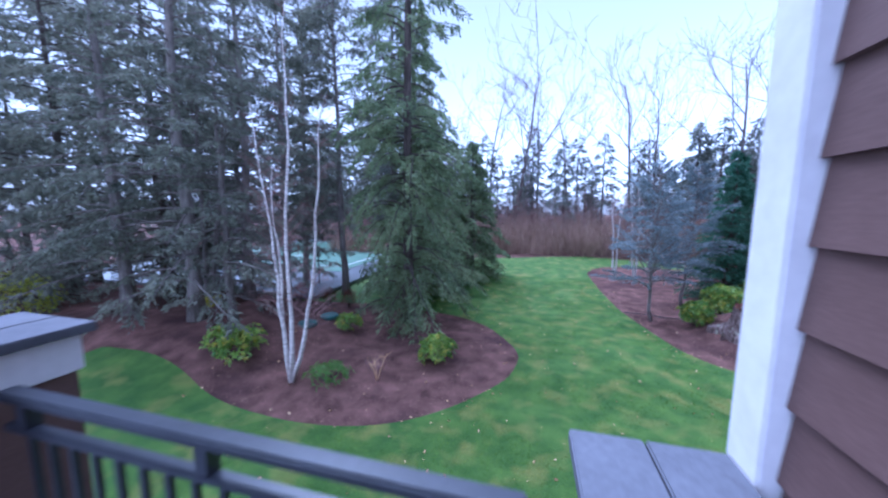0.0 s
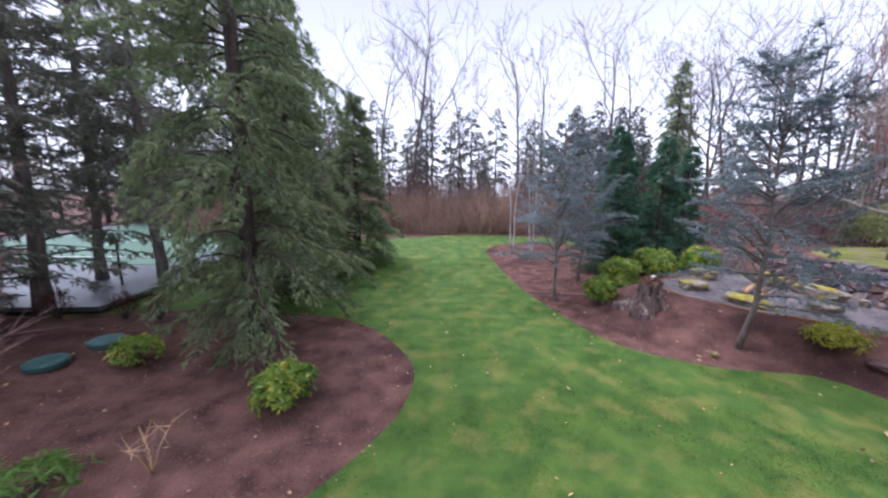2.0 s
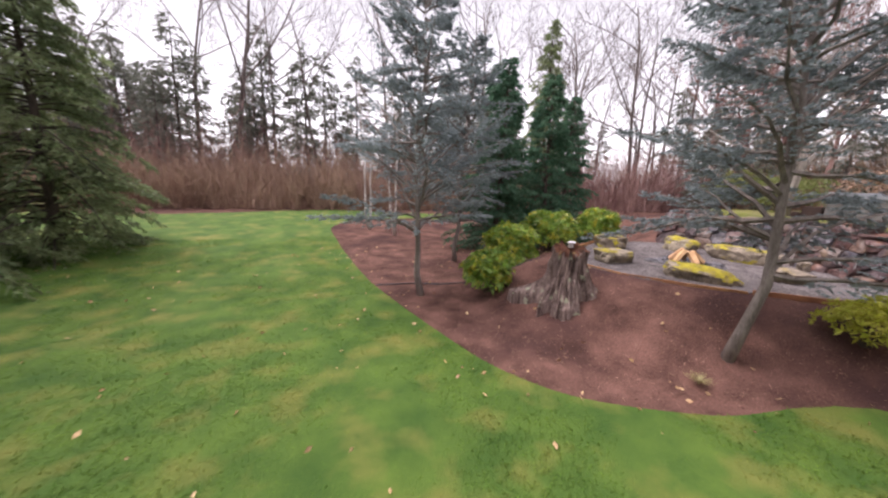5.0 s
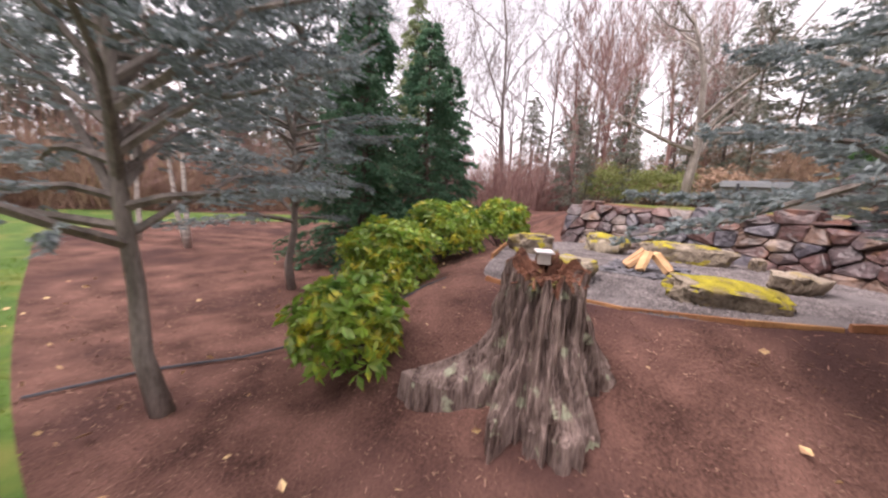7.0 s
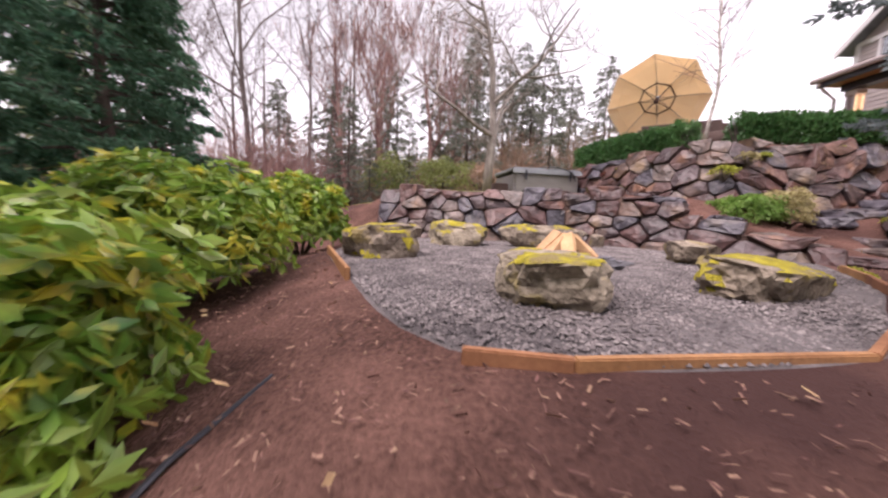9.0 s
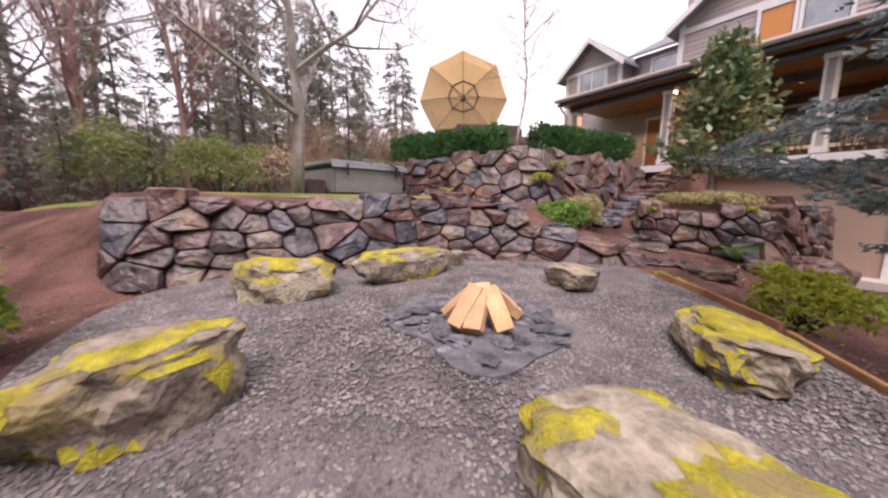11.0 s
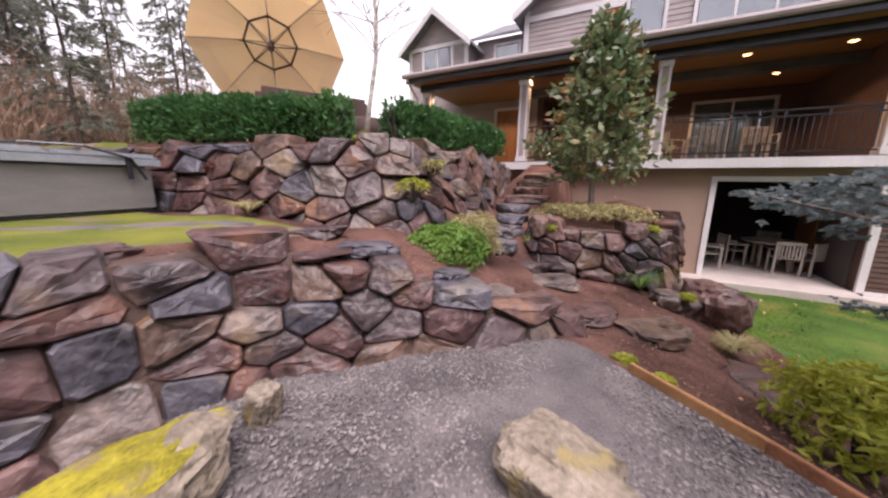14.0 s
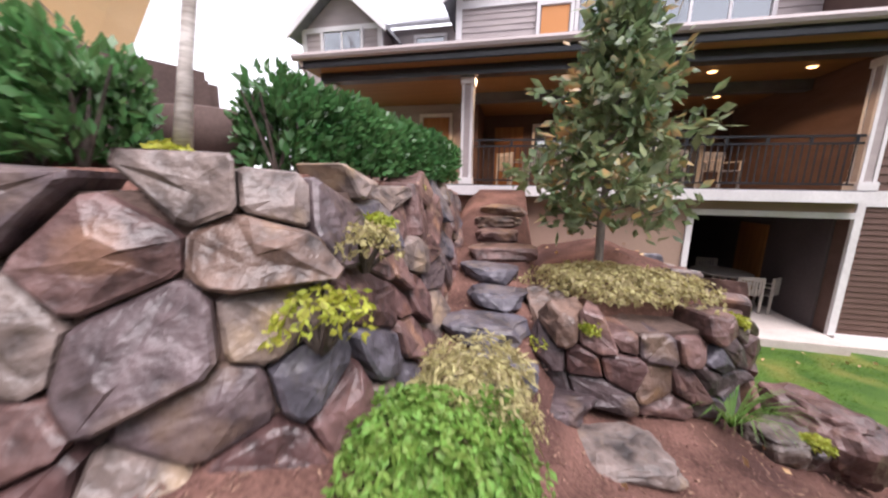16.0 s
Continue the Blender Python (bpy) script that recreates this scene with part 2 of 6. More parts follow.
M["lamp"] = glow("warm_lamp", (1.0, 0.5, 0.17), 3.5)
M["warmroom"] = glow("lit_room", (0.42, 0.17, 0.05), 0.16)
M["glass"] = bpy.data.materials.new("window_glass")
M["glass"].use_nodes = True
gb = M["glass"].node_tree.nodes["Principled BSDF"]
gb.inputs["Base Color"].default_value, gb.inputs["Roughness"].default_value = (0.10, 0.13, 0.16, 1), 0.04
gb.inputs["Specular IOR Level"].default_value = 1.0
gb.inputs["IOR"].default_value = 2.2


# ---- builders ----
class Mesh:
    """Gathers corners and faces for one mesh."""
    def __init__(self):
        self.v, self.f, self.n = [], [], 0

    def add(self, verts, faces):
        self.v.append(np.asarray(verts, float).reshape(-1, 3))
        self.f.extend([tuple(int(i) + self.n for i in f) for f in faces])
        self.n += len(self.v[-1])
        return self

    def tris(self, t):
        t = np.asarray(t, float).reshape(-1, 3, 3)
        k = np.arange(len(t) * 3).reshape(-1, 3) + self.n
        self.v.append(t.reshape(-1, 3))
        self.f.extend(map(tuple, k.tolist()))
        self.n += len(t) * 3
        return self

    def box(self, a, b, bevel=0.0, m=None):
        (x0, y0, z0), (x1, y1, z1) = a, b
        if bevel <= 0:
            v = [(x, y, z) for z in (z0, z1) for x, y in ((x0, y0), (x1, y0), (x1, y1), (x0, y1))]
            f = [(3, 2, 1, 0), (4, 5, 6, 7), (0, 1, 5, 4), (1, 2, 6, 5), (2, 3, 7, 6), (3, 0, 4, 7)]
        else:
            bm = bmesh.new()
            bmesh.ops.create_cube(bm, size=1)
            bmesh.ops.scale(bm, verts=bm.verts, vec=(x1 - x0, y1 - y0, z1 - z0))
            bmesh.ops.translate(bm, verts=bm.verts, vec=((x0 + x1) / 2, (y0 + y1) / 2, (z0 + z1) / 2))
            bmesh.ops.bevel(bm, geom=bm.edges[:], offset=bevel, segments=2, affect="EDGES")
            bm.verts.index_update()
            v = [tuple(p.co) for p in bm.verts]
            f = [tuple(p.index for p in q.verts) for q in bm.faces]
            bm.free()
        if m is not None:
            v = [tuple(m @ Vector(p)) for p in v]
        return self.add(v, f)

    def tube(self, pts, radii, sides=6, cap=True):
        pts = np.asarray(pts, float)
        k = len(pts)
        radii = np.broadcast_to(np.asarray(radii, float), (k,))
        d = np.gradient(pts, axis=0)
        d /= np.linalg.norm(d, axis=1)[:, None] + 1e-9
        ref = np.where(np.abs(d[:, 2:3]) > 0.9, [[1.0, 0, 0]], [[0, 0, 1.0]])
        u = np.cross(d, ref)
        u /= np.linalg.norm(u, axis=1)[:, None] + 1e-9
        w = np.cross(d, u)
        a = np.linspace(0, 2 * np.pi, sides, endpoint=False)
        ring = pts[:, None] + radii[:, None, None] * (np.cos(a)[None, :, None] * u[:, None] + np.sin(a)[None, :, None] * w[:, None])
        f = [(i * sides + j, i * sides + (j + 1) % sides, (i + 1) * sides + (j + 1) % sides, (i + 1) * sides + j) for i in range(k - 1) for j in range(sides)]
        if cap:
            f += [tuple(range(sides))[::-1], tuple(range((k - 1) * sides, k * sides))]
        return self.add(ring.reshape(-1, 3), f)

    def lathe(self, profile, sides=16, centre=(0, 0)):
        v = [(centre[0] + r * math.cos(2 * math.pi * j / sides), centre[1] + r * math.sin(2 * math.pi * j / sides), z) for r, z in profile for j in range(sides)]
        k = len(profile)
        f = [(i * sides + j, i * sides + (j + 1) % sides, (i + 1) * sides + (j + 1) % sides, (i + 1) * sides + j) for i in range(k - 1) for j in range(sides)]
        f += [tuple(range(sides))[::-1], tuple(range((k - 1) * sides, k * sides))]
        return self.add(v, f)

    def data(self, name, material, smooth=False):
        me = bpy.data.meshes.new(name)
        me.from_pydata(np.concatenate(self.v).tolist() if self.v else [], [], self.f)
        me.materials.append(material)
        if smooth:
            me.polygons.foreach_set("use_smooth", [True] * len(me.polygons))
        me.update()
        return me


def part(name, mesh, material, parent, label="", smooth=False):
    ob = new(name, mesh if isinstance(mesh, bpy.types.Mesh) else mesh.data(name, material, smooth))
    ob.parent = parent
    if label:
        ob["label"] = label
    return ob


def thing(name, label, category, m=None, group="", kind=""):
    ob = new(name)
    ob.empty_display_size = 0.2
    if m is not None:
        ob.matrix_world = m
    return tagged(ob, label, category, group, kind)


def solid(name, mesh, material, label, category, m=None, kind="", group="", smooth=False):
    ob = new(name, mesh.data(name, material, smooth))
    if m is not None:
        ob.matrix_world = m
    return tagged(ob, label, category, group, kind)


def smoothstep(a, b, x):
    t = np.clip((np.asarray(x, float) - a) / (b - a), 0, 1)
    return t * t * (3 - 2 * t)


def spline(ctrl, n=8, closed=True):
    c = np.asarray(ctrl, float)
    k = len(c)
    out = []
    for i in range(k if closed else k - 1):
        if closed:
            p = [c[(i + j) % k] for j in (-1, 0, 1, 2)]
        else:
            p = [c[max(i - 1, 0)], c[i], c[i + 1], c[min(i + 2, k - 1)]]
        for t in np.linspace(0, 1, n, endpoint=False):
            out.append(0.5 * (2 * p[1] + (p[2] - p[0]) * t + (2 * p[0] - 5 * p[1] + 4 * p[2] - p[3]) * t * t + (3 * p[1] - p[0] - 3 * p[2] + p[3]) * t ** 3))
    if not closed:
        out.append(c[-1])
    return np.array(out)


def inside_depth(poly, x, y):
    """Signed distance to a polygon, positive inside."""
    x, y = np.asarray(x, float), np.asarray(y, float)
    best = np.full(x.shape, 1e9)
    odd = np.zeros(x.shape, bool)
    for (ax, ay), (bx, by) in zip(poly, np.roll(poly, -1, axis=0)):
        ex, ey = bx - ax, by - ay
        t = np.clip(((x - ax) * ex + (y - ay) * ey) / (ex * ex + ey * ey + 1e-12), 0, 1)
        best = np.minimum(best, (x - ax - t * ex) ** 2 + (y - ay - t * ey) ** 2)
        cross = ((ay > y) != (by > y)) & (x < (bx - ax) * (y - ay) / (by - ay + 1e-12) + ax)
        odd ^= cross
    return np.where(odd, 1, -1) * np.sqrt(best)


# ---- plan ----
ISLAND = spline([(-0.32, 11.6), (-0.3, 10.2), (-0.9, 8.8), (-2.6, 6.9), (-4.8, 6.15), (-7.6, 6.3), (-10.5, 7.0), (-14.5, 6.8), (-22, 5.5), (-24, 12), (-14, 14.6), (-8.6, 15.6), (-5.9, 15.4), (-3.2, 14.8), (-1.5, 13.6)])
RIGHT_BED = spline([(4.5, 26.5), (4.3, 23.3), (4.6, 18), (5.2, 14.3), (5.9, 12.3), (7.4, 11.2), (8.9, 10.75), (9.5, 10.1), (9.68, 9.1), (9.65, 8.0), (10.05, 6.9), (10.2, 5.5), (10.0, 3.4), (13, 2.5), (16.5, 2.5), (21, 6), (21, 10.3), (18.0, 11.9), (16.2, 11.5), (14.85, 11.4), (15.25, 12.8), (15.5, 14.6), (16.4, 16.4), (19.5, 18.0), (21, 22), (17, 26), (12, 28), (7, 28.5)])
GRAVEL = spline([(8.9, 15.3), (8.86, 14.5), (9.1, 13.5), (9.8, 12.7), (10.5, 11.85), (11.5, 11.0), (12.4, 10.5), (13.3, 11.3), (14.3, 12.4), (14.8, 14.2), (15.0, 15.7), (14.2, 16.9), (12.05, 17.1), (10.45, 16.4), (9.3, 15.8)])
LOWER_WALL = spline([(12.15, 10.2), (13.05, 11.05), (13.85, 11.9), (14.38, 12.7), (14.6, 14.1), (14.8, 15.7), (15.3, 17.3)], 6, False)
UPPER_WALL = spline([(20.5, 12.3), (18.2, 11.75), (16.6, 11.25), (15.35, 10.9), (14.72, 10.5), (14.36, 9.95), (14.3, 8.6), (14.45, 6.8), (14.75, 4.9)], 6, False)
TREE_WALL = spline([(13.45, 7.6), (13.32, 8.2), (12.8, 8.42), (12.0, 8.2), (11.4, 7.85), (11.0, 7.3), (10.8, 6.0), (10.7, 4.4)], 6, False)
TERRACE = np.vstack([LOWER_WALL + (0.32, -0.16), [(17, 19), (60, 22), (60, -5), (15, -5), (14.2, 6), (13.0, 8.3), (12.3, 9.0)]])
UPPER = np.vstack([[(60, 13)], UPPER_WALL + (0.5, -0.45), [(15.2, -5), (60, -5)]])
MOUND = np.vstack([TREE_WALL + (0.05, -0.3), [(11.0, 3.0), (13.3, 3.0), (13.35, 7.0)]])


def height(x, y):
    x, y = np.asarray(x, float), np.asarray(y, float)
    z = 0.75 * smoothstep(17, 33, y) * smoothstep(-11.5, -8, x) + 1.0 * smoothstep(-6.5, -12, x) * smoothstep(4, 9, y) * (1 - smoothstep(12, 15, y))
    z = z + 0.15 * smoothstep(5, 8, x) * (1 - smoothstep(8, 11, y))
    z = z + 0.12 * smoothstep(-0.1, 1.5, inside_depth(ISLAND, x, y))
    bank = 0.2 + 0.95 * smoothstep(9.2, 12.4, x)
    z = z + (bank - z) * smoothstep(6.4, 7.8, y) * smoothstep(11.6, 10.4, y) * smoothstep(8.8, 9.8, x)
    g = inside_depth(GRAVEL, x, y)
    reach = 2.6 - 0.6 * smoothstep(12.5, 10.5, y) + 1.0 * smoothstep(17, 19, y)
    z = z + (1.0 - z) * smoothstep(0, 1, 1 + np.minimum(g, 0) / reach)
    east = smoothstep(14.5, 22, x) * smoothstep(17, 19, y)
    z = z + (1.6 - z) * east * (1 - smoothstep(26, 32, y))
    t2 = 1.12 + 0.95 * smoothstep(12.3, 15.0, x + 0.15 * (y - 10)) + 0.1 * smoothstep(14.8, 16.6, x)
    soft = 0.12 + 2.2 * smoothstep(16.6, 18.0, y)
    z = z + (t2 - z) * smoothstep(0, 1, (inside_depth(TERRACE, x, y) + soft) / (2 * soft))
    stair = 1.42 + 0.323 * np.clip(9.3 - y, 0, 5.5)
    corridor = smoothstep(13.15, 13.4, x) * smoothstep(14.9, 14.7, x) * smoothstep(9.9, 9.2, y) * smoothstep(2, 3, y)
    z = z + (stair - z) * corridor
    heap = inside_depth(MOUND, x, y)
    z = z + (1.93 + 0.38 * smoothstep(0.1, 1.5, heap) - z) * smoothstep(-0.1, 0.12, heap)
    z = z + (3.25 - z) * smoothstep(-0.1, 0.12, inside_depth(UPPER, x, y))
    return z


def at(x, y):
    return float(height(np.array([x]), np.array([y]))[0])


def woods_depth(x, y):
    edge = 31.0 + 1.2 * np.sin(x * 0.35) + 0.06 * np.abs(x)
    north = y - edge
    west = np.minimum(-13.5 - x + 0.8 * np.sin(y), 1e3) * np.where((y > -30) & (y < 60), 1, 1)
    courtgap = np.minimum(y - 14.8, 47 - y)
    west = np.where((x > -30) & (courtgap > 0), -np.minimum(courtgap, 3), west)
    east = x - 30 + 1.5 * np.sin(y * 0.4)
    wedge = np.minimum(x - 15.5, y - 19.5)
    return np.maximum.reduce([north, west, east, wedge])


def clip_side(tri, d):
    out = []
    for i in range(len(tri)):
        j = (i + 1) % len(tri)
        if d[i] >= 0:
            out.append(tri[i])
        if (d[i] >= 0) != (d[j] >= 0):
            t = d[i] / (d[i] - d[j])
            out.append(tri[i] + (tri[j] - tri[i]) * t)
    return out


def build_ground():
    xs = np.concatenate([np.linspace(-400, -60, 10), np.linspace(-50, -16, 18), np.arange(-15, 22, 0.25), np.linspace(23, 60, 20), np.linspace(75, 400, 10)])
    ys = np.concatenate([np.linspace(-400, -40, 9), np.linspace(-30, 0, 10), np.arange(1, 20, 0.25), np.arange(20.5, 34, 0.5), np.linspace(36, 60, 12), np.linspace(75, 400, 10)])
    X, Y = np.meshgrid(xs, ys)
    rough = np.array([noise.noise((x * 0.7, y * 0.7, 0)) for x, y in zip(X.ravel(), Y.ravel())]).reshape(X.shape)
    Z = height(X, Y) + 0.03 * rough
    bed = np.maximum.reduce([inside_depth(ISLAND, X, Y), inside_depth(RIGHT_BED, X, Y), woods_depth(X, Y)])
    grit = inside_depth(GRAVEL, X, Y)
    V = np.stack([X, Y, Z], -1).reshape(-1, 3)
    bed, grit = bed.ravel(), grit.ravel()
    w = len(xs)
    lawn, mulch, gravel = Mesh(), Mesh(), Mesh()
    soups = {"lawn": [], "mulch": [], "gravel": [], "terrace": []}
    def give(key, poly, dz):
        if key == "lawn" and poly and poly[0][0] > 14.3 and 8 < poly[0][1] < 20:
            key = "terrace"
        for i in range(1, len(poly) - 1):
            soups[key].append([poly[0], poly[i], poly[i + 1]])
    for r in range(len(ys) - 1):
        for c in range(w - 1):
            a = r * w + c
            for ids in ((a, a + 1, a + w + 1), (a, a + w + 1, a + w)):
                b, g = bed[list(ids)], grit[list(ids)]
                t = [np.array([*V[i], bed[i], grit[i]]) for i in ids]
                if g.min() >= 0:
                    give("gravel", t, 0)
                elif g.max() < 0:
                    if b.min() >= 0:
                        give("mulch", t, 0)
                    elif b.max() < 0:
                        give("lawn", t, 0)
                    else:
                        give("mulch", clip_side(t, b), 0)
                        give("lawn", clip_side(t, -b), 0)
                else:
                    give("gravel", clip_side(t, g), 0)
                    give("mulch", clip_side(t, -g), 0)
    for key, name, label, material in (("lawn", "ground_lawn", "green mown lawn with pale dry patches", M["grass"]), ("mulch", "ground_mulch", "dark reddish bark mulch over the planting beds", M["mulch"]), ("terrace", "ground_terrace", "yellowish mossy turf round the hot tub", M["mossgrass"]), ("gravel", "ground_gravel", "grey crushed gravel pad round the fire pit", M["gravel"])):
        arr = np.array([[p[:3] for p in t] for t in soups[key]])
        depth = np.array([[p[3] for p in t] for t in soups[key]])
        if key == "mulch":
            grit_d = np.array([[p[4] for p in t] for t in soups[key]])
            arr[..., 2] -= 0.035 * np.clip(depth / 0.06, 0, 1) * np.clip(-grit_d / 0.3, 0, 1)
        flat = np.round(arr.reshape(-1, 3), 4)
        uniq, inv = np.unique(flat, axis=0, return_inverse=True)
        me = bpy.data.meshes.new(name)
        faces = inv.reshape(-1, 3)
        faces = faces[(faces[:, 0] != faces[:, 1]) & (faces[:, 1] != faces[:, 2]) & (faces[:, 0] != faces[:, 2])]
        me.from_pydata(uniq.tolist(), [], faces.tolist())
        me.materials.append(material)
        me.polygons.foreach_set("use_smooth", [True] * len(me.polygons))
        me.update()
        tagged(new(name, me), label, "ground", kind="structure")


build_ground()


# ---- house ----
def lap_siding(name, parent, x0, x1, y, z0, z1, material, step=0.18, axis="x", face=1):
    """Overlapping boards on a wall; each course is a wedge."""
    z = z0
    while z < z1 - 0.01:
        top = min(z + step, z1)
        a, b = (0.022, 0.004)
        prof = [(0, z), (a, z), (b, top), (0, top)]
        v = []
        for s in (x0, x1):
            for d, h in prof:
                v.append((s, y + face * d, h) if axis == "x" else (y + face * d, s, h))
        part(name, Mesh().add(v, [(0, 1, 2, 3), (7, 6, 5, 4), (0, 4, 5, 1), (1, 5, 6, 2), (2, 6, 7, 3), (3, 7, 4, 0)]), material, parent)
        z = top


def window(parent, x, z, w, h, y, panes=2, glass="glass", name="window", sash=None):
    """A window in a wall that looks to +y: frame, sill and panes."""
    win = Mesh()
    t = 0.09
    for a, b in (((x - t, y - 0.02, z - t), (x + w + t, y + 0.05, z)), ((x - t, y - 0.02, z + h), (x + w + t, y + 0.05, z + h + t)), ((x - t, y - 0.02, z), (x, y + 0.05, z + h)), ((x + w, y - 0.02, z), (x + w + t, y + 0.05, z + h))):
        win.box(a, b)
    root = part(name, win, M["white"], parent, "white painted window trim")
    pw = w / panes
    for i in range(panes):
        pane = Mesh().box((x + i * pw + 0.03, y - 0.01, z + 0.03), (x + (i + 1) * pw - 0.03, y + 0.01, z + h - 0.03))
        part("pane", pane, M[glass], root)
        if i:
            part("mullion", Mesh().box((x + i * pw - 0.03, y - 0.01, z), (x + i * pw + 0.03, y + 0.035, z + h)), M["white"], root)
    part("window_sill", Mesh().box((x - t - 0.03, y, z - t - 0.04), (x + w + t + 0.03, y + 0.09, z - t)), M["white"], root)
    return root


def deck_rail(name, x0, x1, y, z, label):
    """Black metal railing: flat top rail, second rail, posts and pickets."""
    rail = thing(name, label, "railing")
    part("top_rail", Mesh().box((x0, y - 0.035, z + 0.97), (x1, y + 0.035, z + 1.01), 0.008), M["black"], rail)
    part("mid_rail", Mesh().box((x0, y - 0.022, z + 0.84), (x1, y + 0.022, z + 0.875), 0.006), M["black"], rail)
    part("bottom_rail", Mesh().box((x0, y - 0.022, z + 0.09), (x1, y + 0.022, z + 0.125), 0.006), M["black"], rail)
    picket = Mesh().box((-0.01, -0.01, z + 0.125), (0.01, 0.01, z + 0.84)).data("picket", M["black"])
    n = int((x1 - x0) / 0.115)
    for i in range(1, n):
        part("picket", picket, None, rail).location = (x0 + (x1 - x0) * i / n, y, 0)
    stub = Mesh().box((-0.024, -0.024, z + 0.875), (0.024, 0.024, z + 0.97)).data("spacer", M["black"])
    k = max(2, int((x1 - x0) / 0.72))
    for i in range(k + 1):
        part("spacer", stub, None, rail).location = (x0 + 0.12 + (x1 - x0 - 0.24) * i / k, y, 0)
    return rail


def clad_column(name, x, y, z0, z1, w=0.26):
    col = thing(name, "white trimmed porch column with taupe panels", "column", group="porch columns")
    part("shaft", Mesh().box((x - w / 2 + 0.015, y - w / 2 + 0.015, z0 + 0.1), (x + w / 2 - 0.015, y + w / 2 - 0.015, z1 - 0.1)), M["siding_grey"], col)
    edge = Mesh().box((-0.03, -0.03, z0 + 0.1), (0.03, 0.03, z1 - 0.1)).data("corner_trim", M["white"])
    for sx in (-1, 1):
        for sy in (-1, 1):
            part("corner_trim", edge, None, col).location = (x + sx * (w / 2 - 0.03), y + sy * (w / 2 - 0.03), 0)
    part("base", Mesh().box((x - w / 2 - 0.03, y - w / 2 - 0.03, z0), (x + w / 2 + 0.03, y + w / 2 + 0.03, z0 + 0.16), 0.008), M["white"], col)
    part("capital", Mesh().box((x - w / 2 - 0.03, y - w / 2 - 0.03, z1 - 0.14), (x + w / 2 + 0.03, y + w / 2 + 0.03, z1), 0.008), M["white"], col)
    return col


DECK, CEIL, EDGE = 3.27, 5.8, 3.69
house = thing("house", "two-storey house with brown lap siding and white trim", "house")
body = Mesh()
# wing beside the first deck and past the patio
body.box((0.62, -8, -0.5), (4.6, 0.98, 9.0)).box((4.6, -8, -0.5), (7.18, 3.33, 9.0))
part("wall", body, M["siding"], house)
lap_siding("siding_board", house, -8, 0.90, 0.62, -0.4, 8.8, M["siding"], 0.19, "y", -1)
lap_siding("siding_board", house, 4.7, 7.06, 3.33, 0.35, DECK - 0.3, M["siding"], 0.115)
lap_siding("siding_board", house, 4.7, 7.06, 3.33, DECK, 8.8, M["siding"], 0.16)
part("corner_trim", Mesh().box((0.56, 0.90, -0.4), (0.66, 1.03, 8.8), 0.006).box((0.66, 0.985, -0.4), (0.78, 1.03, 8.8), 0.006), M["white"], house, "white corner board")
part("corner_trim", Mesh().box((7.06, 3.30, 0.3), (7.20, 3.38, 8.8), 0.006), M["white"], house)
part("band_trim", Mesh().box((4.7, 3.335, DECK - 0.3), (7.06, 3.375, DECK)), M["white"], house)
part("base_trim", Mesh().box((4.7, 3.335, 0.16), (7.06, 3.375, 0.35)), M["white"], house)
# lower level under the covered deck
for a, b in (((9.97, 3.15, -0.3), (19.0, 3.34, DECK - 0.24)), ((7.2, 3.15, 2.74), (9.97, 3.34, DECK - 0.24)), ((7.2, -3.0, -0.3), (15.0, -2.8, 3.0)), ((11.6, -2.8, -0.3), (11.8, 3.15, 3.0))):
    part("lower_wall", Mesh().box(a, b), M["stucco"], house, "plain brown lower wall")
# ceiling and added lining sheets carry the recess shade in their colour
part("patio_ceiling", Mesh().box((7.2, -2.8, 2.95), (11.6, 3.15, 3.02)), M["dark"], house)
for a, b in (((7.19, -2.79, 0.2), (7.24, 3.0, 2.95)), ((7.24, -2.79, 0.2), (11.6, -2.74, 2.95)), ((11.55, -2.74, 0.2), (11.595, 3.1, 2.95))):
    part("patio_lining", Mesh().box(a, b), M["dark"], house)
part("opening_trim", Mesh().box((9.95, 3.34, 0.3), (10.07, 3.39, 2.74), 0.005).box((7.2, 3.34, 2.72), (10.07, 3.39, 2.84), 0.005), M["white"], house, "white trim round the patio opening")
part("patio_door", Mesh().box((7.245, 0.2, 0.32), (7.29, 1.3, 2.4), 0.01), M["door"], house, "warm lit wooden door")
slab = Mesh().box((7.2, -2.9, 0.0), (11.7, 3.95, 0.31), 0.01).box((4.6, 3.38, 0.0), (7.2, 3.75, 0.24), 0.01)
tagged(new("patio_floor", slab.data("patio_floor", M["concrete"])), "pale concrete patio slab under the deck", "patio", kind="structure")
# covered deck
part("deck_floor", Mesh().box((7.2, -1.2, DECK - 0.24), (19.2, EDGE - 0.03, DECK)), M["cap"], house)
part("deck_fascia", Mesh().box((7.2, EDGE - 0.03, DECK - 0.24), (19.2, EDGE + 0.02, DECK - 0.02), 0.006), M["white"], house, "white deck fascia board")
part("deck_ceiling", Mesh().box((7.2, -1.2, CEIL), (18.6, 4.2, CEIL + 0.06)), M["soffit"], house, "stained wood porch ceiling")
part("inner_beam", Mesh().box((7.2, 1.45, CEIL - 0.24), (15.2, 1.7, CEIL - 0.003), 0.006), M["cap"], house, "dark inner beam")
part("header_beam", Mesh().box((7.2, EDGE - 0.14, CEIL - 0.2), (18.4, EDGE + 0.14, CEIL - 0.003), 0.006), M["black"], house, "dark header beam")
part("eave", Mesh().box((7.2, 4.18, CEIL - 0.02), (18.7, 4.26, CEIL + 0.2), 0.008), M["black"], house)
